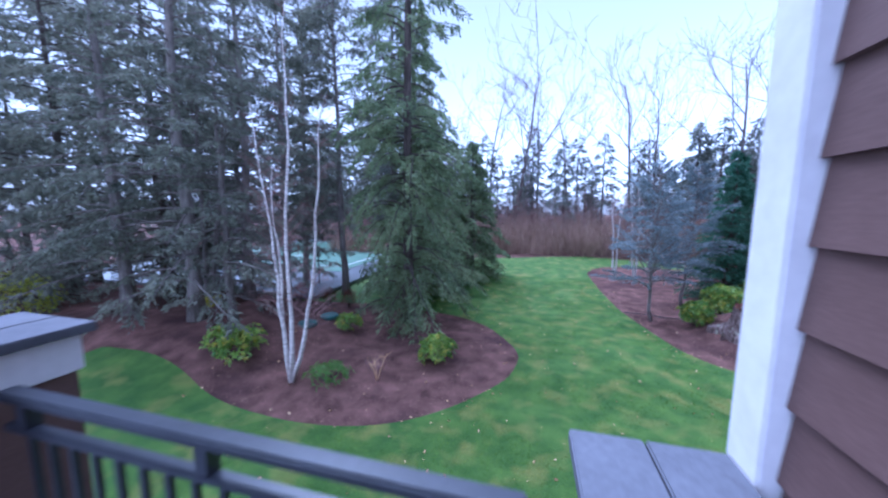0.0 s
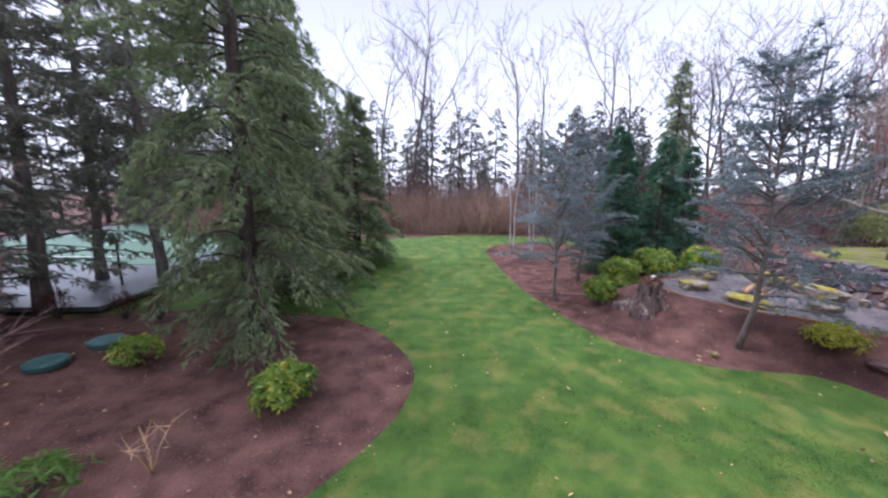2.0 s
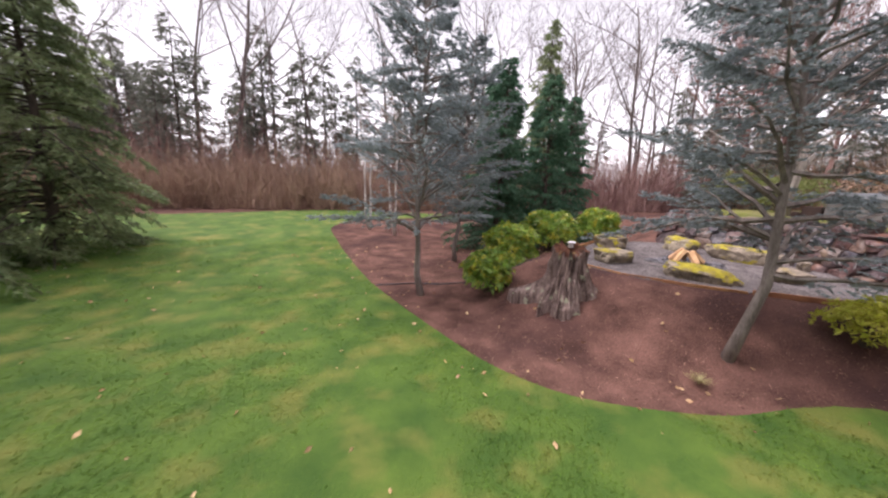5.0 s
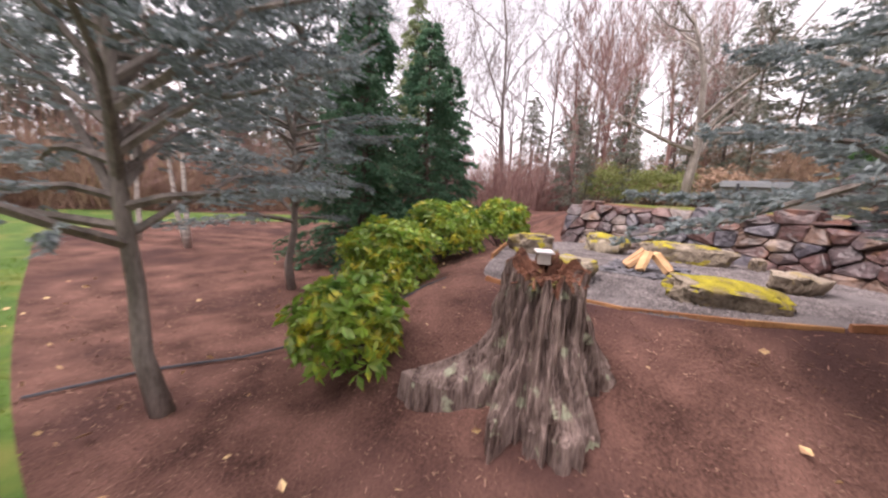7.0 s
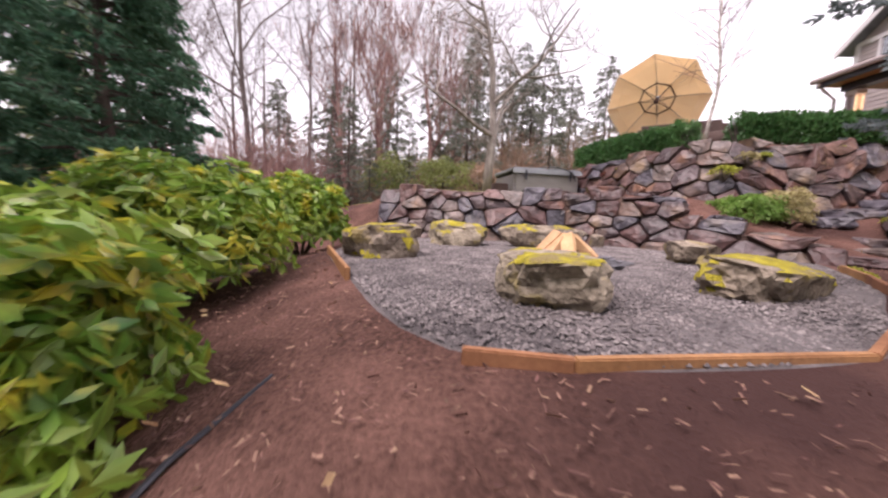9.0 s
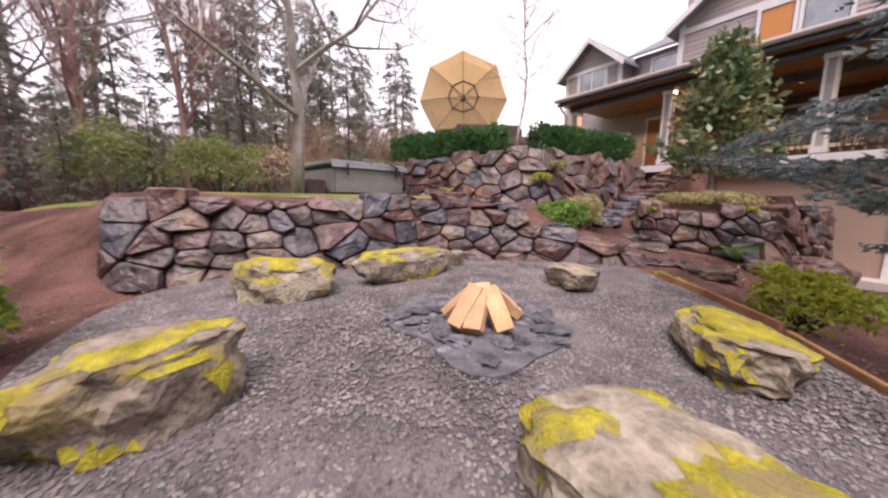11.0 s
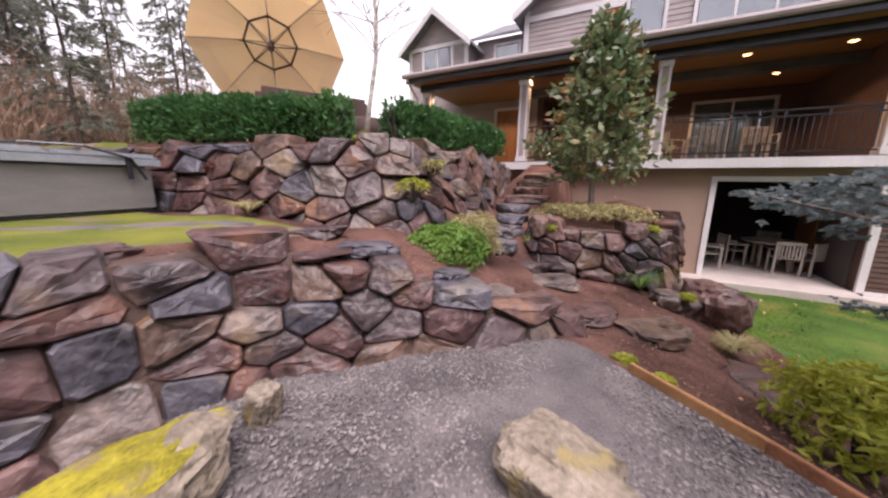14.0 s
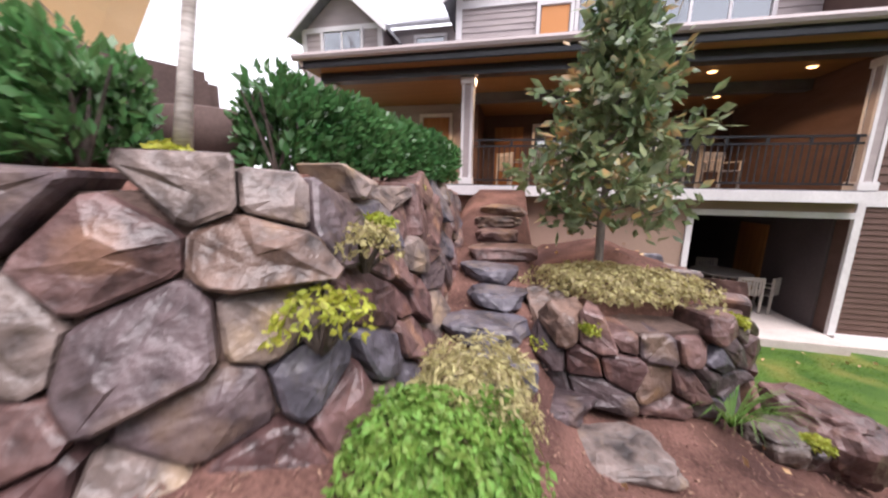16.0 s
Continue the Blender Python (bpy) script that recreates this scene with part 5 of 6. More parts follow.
for i in range(22):
    a = 2 * math.pi * i / 22 + rn.uniform(-0.1, 0.1)
    r = rn.uniform(0.45, 0.74)
    s = rn.uniform(0.03, 0.1)
    part("stone", rock_mesh(s * 1.5, s, s * 0.45, rn, 0.65, 3), M["charcoal"], pit).matrix_local = pose(r * math.cos(a), r * math.sin(a), 0.03, 0, 0, rn.uniform(0, 360))
for i in range(110):
    a, r, s = rn.uniform(0, 6.283), 0.7 * math.sqrt(rn.uniform(0, 1)), rn.uniform(0.02, 0.05)
    part("ash_lump", rock_mesh(s * 1.4, s, s * 0.6, rn, 0.4, 1), M["charcoal"], pit).matrix_local = pose(r * math.cos(a), r * math.sin(a), 0.01, 0, 0, rn.uniform(0, 360))


def split_log(p, q, w, h, seed, roll=0.0):
    """A split billet: wedge section with chipped ends."""
    rn = random.Random(seed)
    p, q = Vector(p), Vector(q)
    d = (q - p).normalized()
    u = d.cross(Vector((0, 0, 1))).normalized()
    v = u.cross(d)
    c, k = math.cos(roll), math.sin(roll)
    section = [(-0.5 * w, -0.35 * h), (0.15 * w, -0.55 * h), (0.52 * w, -0.2 * h), (0.45 * w, 0.45 * h), (-0.42 * w, 0.5 * h)]
    ring = []
    for e, s in ((p, -0.01), (p, 0.0), (p.lerp(q, 0.35), 0), (p.lerp(q, 0.7), 0), (q, 0.0), (q, 0.01)):
        for a, b in section:
            a, b = a * (0.94 if s else 1) + rn.uniform(-0.004, 0.004), b * (0.94 if s else 1) + rn.uniform(-0.004, 0.004)
            ring.append(tuple(e + d * (s + rn.uniform(-0.004, 0.004)) + u * (a * c - b * k) + v * (a * k + b * c)))
    m = Mesh().add(ring, [(r * 5 + i, r * 5 + (i + 1) % 5, r * 5 + 5 + (i + 1) % 5, r * 5 + 5 + i) for r in range(5) for i in range(5)] + [(4, 3, 2, 1, 0), (25, 26, 27, 28, 29)])
    solid("firewood", m, M["log"], "pale split log stacked in the fire pit", "firewood", group="firewood stack")


for i, (deg, r0, r1, z1, w, h, roll) in enumerate(((126, 0.33, 0.06, 1.32, 0.16, 0.11, 0.1), (100, 0.34, 0.08, 1.34, 0.14, 0.13, -0.3), (172, 0.33, 0.1, 1.33, 0.16, 0.09, 0.5), (250, 0.34, 0.09, 1.30, 0.14, 0.1, 0.3), (318, 0.36, 0.1, 1.31, 0.15, 0.1, -0.2), (40, 0.32, 0.1, 1.29, 0.13, 0.1, 0.4))):
    a = math.radians(deg)
    split_log((11.72 + r0 * math.cos(a), 14.12 + r0 * math.sin(a), 1.07), (11.72 + r1 * math.cos(a), 14.12 + r1 * math.sin(a), z1), w, h, i, roll)

# edging boards
def edging(pts, z=None):
    for (x0, y0), (x1, y1) in zip(pts, pts[1:]):
        ln, an = math.hypot(x1 - x0, y1 - y0), math.degrees(math.atan2(y1 - y0, x1 - x0))
        zz = min(at(x0, y0), at(x1, y1)) if z is None else z
        solid("edging_board", Mesh().box((0, -0.02, -0.1), (ln, 0.02, 0.09), 0.006), M["board"], "cedar edging board along the gravel", "edging", pose(x0, y0, zz, 0, 0, an), group="edging boards")


edging([(8.9, 15.46), (8.84, 15.05), (9.0, 13.78), (9.6, 12.85), (10.15, 12.15)], 0.95)
edging([(10.3, 16.35), (12.0, 17.15)], 1.0)
edging([(10.2, 12.1), (10.95, 11.4), (11.7, 10.8)], 0.99)


def stump(x, y):
    rng = np.random.default_rng(3)
    st = thing("tree_stump", "old rotten tree stump with flared roots", "tree stump", pose(x, y, at(x, y) - 0.16))
    sides, rows = 220, 46
    a = np.linspace(0, 2 * np.pi, sides, endpoint=False)
    roots = [(2.16, 0.78, 0.3), (4.1, 0.22, 0.3), (5.4, 0.42, 0.4), (0.6, 0.3, 0.35), (3.2, 0.22, 0.2)]
    flute = sum(rng.normal(0, 0.02) * np.cos(k * a + rng.uniform(0, 6)) for k in (3, 5, 7, 9, 13, 17, 23))
    ragged = np.array([noise.noise((4 * math.cos(q), 4 * math.sin(q), 7)) + 0.7 * noise.noise((13 * math.cos(q), 13 * math.sin(q), 2)) for q in a])
    top = 1.1 + 0.07 * np.cos(a - 0.5) + 0.13 * ragged
    v = []
    for i in range(rows):
        t = i / (rows - 1)
        z = top * t - (0.4 if i == 0 else 0.0)
        r = 0.31 + 0.17 * (1 - t) ** 1.6 + flute * (0.5 + 0.9 * (1 - t))
        for c, ln, wd in roots:
            dd = np.angle(np.exp(1j * (a - c)))
            r = r + ln * np.exp(-(dd / wd) ** 2) * np.maximum(1 - t * 1.3, 0) ** (3.2 if ln > 0.5 else 2.0)
        crack = np.array([abs(noise.noise((5 * math.cos(q), 5 * math.sin(q), 1.1 * t))) for q in a])
        fibre = np.array([abs(noise.noise((15 * math.cos(q), 15 * math.sin(q), 2.2 * t + 5))) for q in a])
        chunk = np.array([noise.noise((9 * math.cos(q), 9 * math.sin(q), 6 * t + 9)) for q in a])
        r = r + 0.26 * np.minimum(crack, 0.26) + 0.14 * np.minimum(fibre, 0.36) + 0.04 * chunk - 0.09
        v += [(r[j] * math.cos(a[j]), r[j] * math.sin(a[j]), z[j]) for j in range(sides)]
    f = [(i * sides + j, i * sides + (j + 1) % sides, (i + 1) * sides + (j + 1) % sides, (i + 1) * sides + j) for i in range(rows - 1) for j in range(sides)]
    part("trunk", Mesh().add(v, f), M["stump"], st)
    w = v[-sides:]
    for k, drop in ((0.82, 0.02), (0.66, 0.10), (0.4, 0.2), (0.1, 0.26)):
        for j in range(sides):
            bite = 0.09 * noise.noise((w[j][0] * k * 9, w[j][1] * k * 9, 1.5))
            w.append((w[j][0] * k, w[j][1] * k, top[j] - drop + bite))
    f = [(i * sides + j, i * sides + (j + 1) % sides, (i + 1) * sides + (j + 1) % sides, (i + 1) * sides + j) for i in range(4) for j in range(sides)]
    part("rotten_top", Mesh().add(w, f), M["rot"], st, "crumbling red-brown rotten heartwood")
    crumbs = Mesh()
    for i in range(90):
        q, rr = rng.uniform(0, 6.283), rng.uniform(0.08, 0.3)
        c = np.array([rr * math.cos(q), rr * math.sin(q), 1.0 + rng.uniform(-0.02, 0.06)])
        d = rng.normal(0, 0.035, 3) * (1, 1, 0.6)
        crumbs.tube(np.array([c - d, c + d]), [0.012, 0.006], 4)
    part("splinter_growth", crumbs, M["rot"], st)["kind"] = "stuff"
    return st


stump(7.78, 14.08)
hut = thing("miniature_house", "tiny flat-roofed wooden fairy house on the stump", "ornament", pose(7.94, 14.2, at(7.78, 14.08) + 0.94, 0, 0, 35) @ Matrix.Scale(0.75, 4))
part("roof_board", Mesh().box((-0.13, -0.1, 0.13), (0.13, 0.1, 0.15), 0.004), M["white"], hut, "pale weathered roof board")
part("wall", Mesh().box((-0.1, -0.07, 0), (0.1, 0.07, 0.13), 0.004), M["wood"], hut)
# flat dark plate for the shade inside the opening
part("doorway", Mesh().box((-0.03, -0.075, 0), (0.03, -0.068, 0.09)), M["dark"], hut)
part("post", Mesh().box((0.105, -0.09, 0), (0.12, -0.075, 0.13)), M["board"], hut)

# ---- hedges, terrace things ----
def hedge(pts, w, h, z, seed, label):
    rng = np.random.default_rng(seed)
    pts = np.asarray(pts, float)
    hd = thing("laurel_hedge", label, "hedge", pose(0, 0, 0))
    s = np.concatenate([[0], np.cumsum(np.linalg.norm(np.diff(pts, axis=0), axis=1))])
    n = int(s[-1] * 4200)
    u = rng.uniform(0, s[-1], n)
    c = np.column_stack([np.interp(u, s, pts[:, 0]), np.interp(u, s, pts[:, 1])])
    tang = unit(pts[-1] - pts[0])
    nrm = np.array([-tang[1], tang[0]])
    ang = rng.uniform(0, np.pi, n)
    ex = np.sign(np.cos(ang)) * np.abs(np.cos(ang)) ** 0.5
    ez = np.abs(np.sin(ang)) ** 0.5
    bulge = np.array([1 + 0.22 * noise.noise((q * 1.7, g, seed)) for q, g in zip(u, ang)]) * rng.uniform(0.6, 1.05, n) ** 0.6
    P = np.column_stack([c + nrm * (ex * bulge * w / 2)[:, None], z + h * ez * bulge])
    low = rng.uniform(0, 1, n) < 0.4
    P[low, 2] = z + rng.uniform(0, 0.8 * h, low.sum())
    N = unit(np.column_stack([nrm[0] * ex, nrm[1] * ex, ez + 0.3]) + rng.normal(0, 0.55, (n, 3)))
    L = 0.1 * rng.uniform(0.6, 1.2, n)
    part("foliage", Mesh().tris(leaf_tris(P, N, L, L * 0.5, rng)), M["laurel"], hd)["kind"] = "stuff"
    core = Mesh()
    for q in np.arange(0.1, s[-1], 0.25):
        x, y = np.interp(q, s, pts[:, 0]), np.interp(q, s, pts[:, 1])
        for j in range(4):
            o = rng.normal(0, 0.14, 2)
            core.tube(np.array([(x, y, z - 0.05), (x + o[0], y + o[1], z + h * 0.85)]), [0.02, 0.008], 4, False)
    part("stemwork", core, M["darkbark"], hd)["kind"] = "stuff"


hedge([(19.6, 10.95), (18.2, 10.6), (15.95, 9.85)], 0.75, 0.66, 3.25, 1, "clipped laurel hedge above the boulder wall")
hedge([(15.5, 9.2), (15.25, 7.6), (14.98, 5.9)], 0.7, 0.66, 3.25, 2, "clipped laurel hedge beside the stone steps")

mag = thing("magnolia_tree", "small evergreen magnolia with bronze-backed leaves", "magnolia", pose(12.5, 6.65, 2.12))
rng = np.random.default_rng(8)
tk = Mesh().tube([(0, 0, -0.1), (0.03, 0, 0.8), (0.0, 0.05, 1.8), (0.05, 0.05, 3.2)], [0.06, 0.05, 0.04, 0.012], 8)
lb = Mesh()
P, N = [], []
for i in range(46):
    z = 0.55 + 2.6 * (i / 46)
    reach = 1.2 * (1 - (z - 0.8) / 2.75) if z > 0.8 else 1.0
    reach = max(reach, 0.15) * rng.uniform(0.55, 1.15)
    az = i * 2.4 + rng.uniform(-0.3, 0.3)
    o = np.array([math.cos(az), math.sin(az), 0])
    pts = np.array([(0, 0, z), tuple(o * reach * 0.5 + (0, 0, z + 0.12)), tuple(o * reach + (0, 0, z + 0.3))])
    lb.tube(pts, [0.018, 0.012, 0.005], 4, False)
    m = 72
    t = rng.uniform(0.35, 1.05, m)
    P.append(np.column_stack([np.interp(t, (0, 0.5, 1), pts[:, a]) for a in range(3)]) + rng.normal(0, 0.12, (m, 3)))
    N.append(unit(o * 0.7 + rng.normal(0, 1.0, (m, 3)) + (0, 0, 0.2)))
P, N = np.concatenate(P), np.concatenate(N)
L = 0.2 * rng.uniform(0.6, 1.2, len(P))
part("trunk", tk, M["bark"], mag)
part("branchwork", lb, M["bark"], mag)["kind"] = "stuff"
part("foliage", Mesh().tris(leaf_tris(P, N, L, L * 0.5, rng)), M["magnolia"], mag)

shrub("groundcover_mound", 14.02, 9.98, 0.62, 0.58, 0.6, "ivy", "trailing green groundcover on the slope", 31, 0.055, 9000, aspect=0.6, whorl=4, z=1.45)
shrub("dry_grass_mound", 13.84, 9.5, 0.42, 0.4, 0.72, "straw", "pale dry groundcover on top of the ivy", 33, 0.07, 5200, aspect=0.22, whorl=4, z=1.42)
shrub("dry_grass_mound", 12.45, 7.35, 0.98, 0.72, 0.28, "straw", "pale yellow groundcover under the magnolia", 32, 0.06, 7000, aspect=0.5, whorl=4, z=1.98)


for i, (x, y, sx, sy, a) in enumerate(((14.85, 11.45, 0.36, 0.22, 20), (14.2, 11.35, 0.4, 0.24, 60), (13.55, 10.75, 0.3, 0.2, 80), (13.1, 10.35, 0.3, 0.22, 100), (12.8, 10.05, 0.3, 0.2, 60), (15.2, 13.2, 0.4, 0.2, 95))):
    boulder(x, y, sx * 0.78, sy * 0.85, 0.1, a, 40 + i, "flat flagstone set in the bank", 0, "rock", under=0.0, name="flagstone", sink=0.85)
solid("irrigation_pipe", Mesh().tube([(8.3, 16.55, at(8.3, 16.55) - 0.03), (8.65, 16.42, at(8.65, 16.42) - 0.02), (9.0, 16.26, at(9.0, 16.26) - 0.05)], 0.012, 6), M["black"], "black irrigation pipe lying on the mulch", "pipe")
solid("irrigation_pipe", Mesh().tube([(x, y, at(x, y)) for x, y in ((4.7, 17.6), (5.6, 17.5), (6.4, 17.2), (7.3, 17.0))], 0.016, 6), M["black"], "black irrigation pipe lying on the mulch", "pipe")


def wall_tuft(x, y, z, r, material, seed, label):
    shrub("wall_plant", x, y, r, r, r * 1.1, material, label, seed, 0.05, 500, z=z, aspect=0.5, whorl=4)


for i, (x, y, z, rr, mt) in enumerate(((14.5, 10.1, 2.42, 0.24, "bright"), (14.47, 9.7, 2.72, 0.2, "straw"), (14.55, 9.3, 2.85, 0.1, "bright"), (14.8, 7.6, 3.05, 0.12, "bright"), (15.58, 9.85, 3.2, 0.15, "bright"), (16.9, 10.95, 2.75, 0.18, "bright"), (17.3, 11.15, 2.7, 0.16, "redleaf"), (13.3, 8.2, 1.6, 0.12, "bright"), (12.9, 8.3, 1.85, 0.1, "bright"), (11.5, 7.8, 1.85, 0.12, "bright"), (10.95, 8.2, 0.95, 0.1, "bright"), (11.75, 10.62, 0.93, 0.1, "bright"), (11.45, 10.8, 0.93, 0.08, "bright"))):
    wall_tuft(x, y, z, rr, mt, 60 + i, "small mossy plant growing between the stones" if mt == "bright" else "dry tan plant growing between the stones")


def stone_steps():
    rn = random.Random(12)
    for i in range(8):
        y = 8.75 - i * 0.52
        z = at(13.88, y) + 0.01
        solid("stone_step", rock_mesh(rn.uniform(0.3, 0.46), rn.uniform(0.2, 0.28), 0.13, rn, 0.3, 3, True), M["rock"], "rough dark stone step in the slope", "step", pose(13.88 + rn.uniform(-0.1, 0.1), y, z, rn.uniform(-6, 6), 0, rn.uniform(-25, 25)), group="garden steps")


stone_steps()

tub = thing("hot_tub", "grey hot tub with folded vinyl cover", "hot tub", pose(17.46, 13.73, 2.17, 0, 0, -79))
part("cabinet", Mesh().box((0, 0, 0), (2.06, 1.75, 0.66), 0.06), M["tub"], tub)
part("base", Mesh().box((0.03, 0.03, -0.06), (2.03, 1.72, 0.03)), M["black"], tub)
part("rim", Mesh().box((-0.02, -0.02, 0.64), (2.08, 1.77, 0.70), 0.03), M["black"], tub)
part("cover", Mesh().box((-0.05, -0.06, 0.69), (1.02, 1.81, 0.80), 0.04), M["vinyl"], tub)
part("cover", Mesh().box((1.04, -0.06, 0.69), (2.11, 1.81, 0.79), 0.04), M["vinyl"], tub)
part("cover_skirt", Mesh().box((-0.06, -0.075, 0.63), (2.12, -0.062, 0.72), 0.005), M["vinyl"], tub)
part("cover_strap", Mesh().box((0.3, -0.09, 0.45), (0.36, -0.076, 0.72)), M["black"], tub)
part("cover_strap", Mesh().box((1.7, -0.09, 0.45), (1.76, -0.076, 0.72)), M["black"], tub)
part("lifter_arm", Mesh().tube([(1.9, -0.1, 0.45), (1.75, -0.1, 0.72), (1.3, -0.1, 0.84), (0.9, 0.2, 0.85), (0.9, 1.5, 0.85)], 0.018, 6), M["black"], tub, "black cover lifter arm")
part("step_box", Mesh().box((-0.5, 0.25, -0.03), (-0.08, 1.05, 0.34), 0.02), M["brownfab"], tub)
part("step_box", Mesh().box((-0.85, 0.3, -0.03), (-0.52, 1.0, 0.16), 0.02), M["brownfab"], tub)


def umbrella():
    centre = Vector((18.22, 9.43, 5.14))
    normal = Vector((-0.62, 0.50, -0.55)).normalized()
    m = Matrix.Translation(centre) @ (-normal).to_track_quat("Z", "Y").to_matrix().to_4x4()
    um = thing("cantilever_umbrella", "open tan cantilever umbrella tilted on its side", "umbrella", m)
    R, n = 1.36, 8
    for i in range(n):
        a0, a1 = 2 * math.pi * i / n, 2 * math.pi * (i + 1) / n
        rows = []
        for r, z in ((0.06, 0.30), (0.6, 0.2), (1.1, 0.07), (R, -0.08)):
            rows.append([(r * ((1 - s) * math.cos(a0) + s * math.cos(a1)), r * ((1 - s) * math.sin(a0) + s * math.sin(a1)), z - 0.06 * math.sin(math.pi * s) * r / R) for s in (0, 0.25, 0.5, 0.75, 1)])
        v = [p for r in rows for p in r]
        k = len(v)
        f = [(r * 5 + c, r * 5 + c + 1, (r + 1) * 5 + c + 1, (r + 1) * 5 + c) for r in range(3) for c in range(4)]
        v2 = [(p[0], p[1], p[2] + 0.006) for p in v]
        part("canopy_panel", Mesh().add(v + v2, f + [tuple(q + k for q in g[::-1]) for g in f]), M["canvas"], um)
        part("rib", Mesh().tube([(0.05 * math.cos(a0), 0.05 * math.sin(a0), 0.27), (0.6 * math.cos(a0), 0.6 * math.sin(a0), 0.17), (R * math.cos(a0), R * math.sin(a0), -0.1)], 0.011, 5), M["wood"], um)
        part("strut", Mesh().tube([(0.05 * math.cos(a0), 0.05 * math.sin(a0), 0.02), (0.55 * math.cos(a0), 0.55 * math.sin(a0), 0.16)], 0.009, 5), M["brownfab"], um)
        part("vent_band", Mesh().tube([(0.47 * math.cos(a0), 0.47 * math.sin(a0), 0.19), (0.47 * math.cos(a1), 0.47 * math.sin(a1), 0.19)], 0.02, 5), M["brownfab"], um)
    part("hub", Mesh().lathe([(0.05, -0.1), (0.07, -0.02), (0.07, 0.05), (0.04, 0.3)], 12), M["brownfab"], um)
    inv = m.inverted()
    pts = [inv @ Vector(p) for p in ((19.3, 8.4, 3.25), (19.4, 8.3, 5.0), (18.9, 8.9, 5.75), (18.4, 9.3, 5.6))]
    part("mast", Mesh().tube([tuple(p) for p in pts], 0.04, 8), M["brownfab"], um)


umbrella()
sofa = thing("covered_sofa", "outdoor sofa under a dark brown cover", "sofa", pose(17.3, 8.1, 3.25, 0, 0, 60))
part("cover", Mesh().box((0, 0, 0), (2.0, 0.9, 0.45), 0.08).box((0.0, 0.6, 0.4), (2.0, 0.95, 0.95), 0.1), M["brownfab"], sofa)
pot = thing("planter", "round brown planter behind the hedge", "planter", pose(16.4, 8.8, 3.25))
part("bowl", Mesh().lathe([(0.25, 0), (0.42, 0.2), (0.45, 0.5), (0.40, 0.52), (0.36, 0.42)], 20), M["brownfab"], pot, smooth=True)


# ---- patio set ----
def patio_chair(m):
    c = thing("patio_chair", "pale weathered wooden armchair on the patio", "chair", m, "patio chairs")
    for x in (-0.26, 0.26):
        part("leg", Mesh().box((x - 0.025, -0.25, 0), (x + 0.025, -0.2, 0.62), 0.005), M["wood"], c)
        part("leg", Mesh().box((x - 0.025, 0.22, 0), (x + 0.025, 0.27, 0.88), 0.005), M["wood"], c)
        part("armrest", Mesh().box((x - 0.035, -0.27, 0.62), (x + 0.035, 0.24, 0.65), 0.006), M["wood"], c)
    for i in range(5):
        part("seat_slat", Mesh().box((-0.25, -0.24 + i * 0.095, 0.41), (0.25, -0.165 + i * 0.095, 0.435), 0.004), M["wood"], c)
    part("top_rail", Mesh().box((-0.25, 0.23, 0.80), (0.25, 0.26, 0.88), 0.006), M["wood"], c)
    for i in range(7):
        part("back_slat", Mesh().box((-0.22 + i * 0.068, 0.235, 0.44), (-0.185 + i * 0.068, 0.255, 0.8)), M["wood"], c)
    return c


table = thing("patio_table", "round weathered wooden patio table", "table", pose(8.0, 1.0, 0.31))
part("tabletop", Mesh().lathe([(0.68, 0.70), (0.70, 0.715), (0.70, 0.735), (0.68, 0.745)], 28), M["wood"], table)
for a in range(4):
    x, y = 0.42 * math.cos(a * 1.571 + 0.78), 0.42 * math.sin(a * 1.571 + 0.78)
    part("leg", Mesh().box((x - 0.03, y - 0.03, 0), (x + 0.03, y + 0.03, 0.70), 0.005), M["wood"], table)
chair = patio_chair(pose(8.95, 1.25, 0.31, 0, 0, -75))
for x, y, a in ((8.0, 2.0, 0), (7.75, -0.05, 175), (7.5, 1.9, 40), (9.6, 2.2, -100)):
    copy_thing(chair, pose(x, y, 0.31, 0, 0, a))

for x, y, a in ((10.2, 2.3, 20), (10.9, 1.6, -60), (13.2, 2.4, 10), (13.9, 1.8, -40), (9.0, 2.2, 200)):
    c = copy_thing(chair, pose(x, y, DECK, 0, 0, a))
    tagged(c, "wooden armchair on the covered deck", "chair", "deck chairs")


def grass_tuft(x, y, h, n, material, seed, label):
    rng = np.random.default_rng(seed)
    t = thing("grass_tuft", label, "ornamental grass", pose(x, y, at(x, y)))
    T = []
    for i in range(n):
        az, ln = rng.uniform(0, 6.283), h * rng.uniform(0.7, 1.2)
        o = np.array([math.cos(az), math.sin(az), 0])
        sd = np.array([-o[1], o[0], 0]) * 0.008
        p = [o * ln * q * 0.75 + np.array([0, 0, ln * (1.3 * q - 0.95 * q * q)]) for q in (0, 0.35, 0.7, 1)]
        for j in range(3):
            w0, w1 = sd * (1 - j / 3.2), sd * (1 - (j + 1) / 3.2)
            T += [[p[j] - w0, p[j] + w0, p[j + 1] + w1], [p[j] - w0, p[j + 1] + w1, p[j + 1] - w1]]
    part("blade_growth", Mesh().tris(T), M[material], t)["kind"] = "stuff"


grass_tuft(10.5, 8.86, 0.42, 320, "straw", 1, "arching pale variegated grass tuft")
grass_tuft(11.55, 8.12, 0.75, 80, "ivy", 3, "arching strap-leaved green clump below the wall")
grass_tuft(16.3, 11.35, 0.4, 120, "straw", 4, "dry tan grass clump at the wall's foot")
grass_tuft(8.0, 11.6, 0.25, 60, "straw", 5, "low dry grass tuft in the mulch")

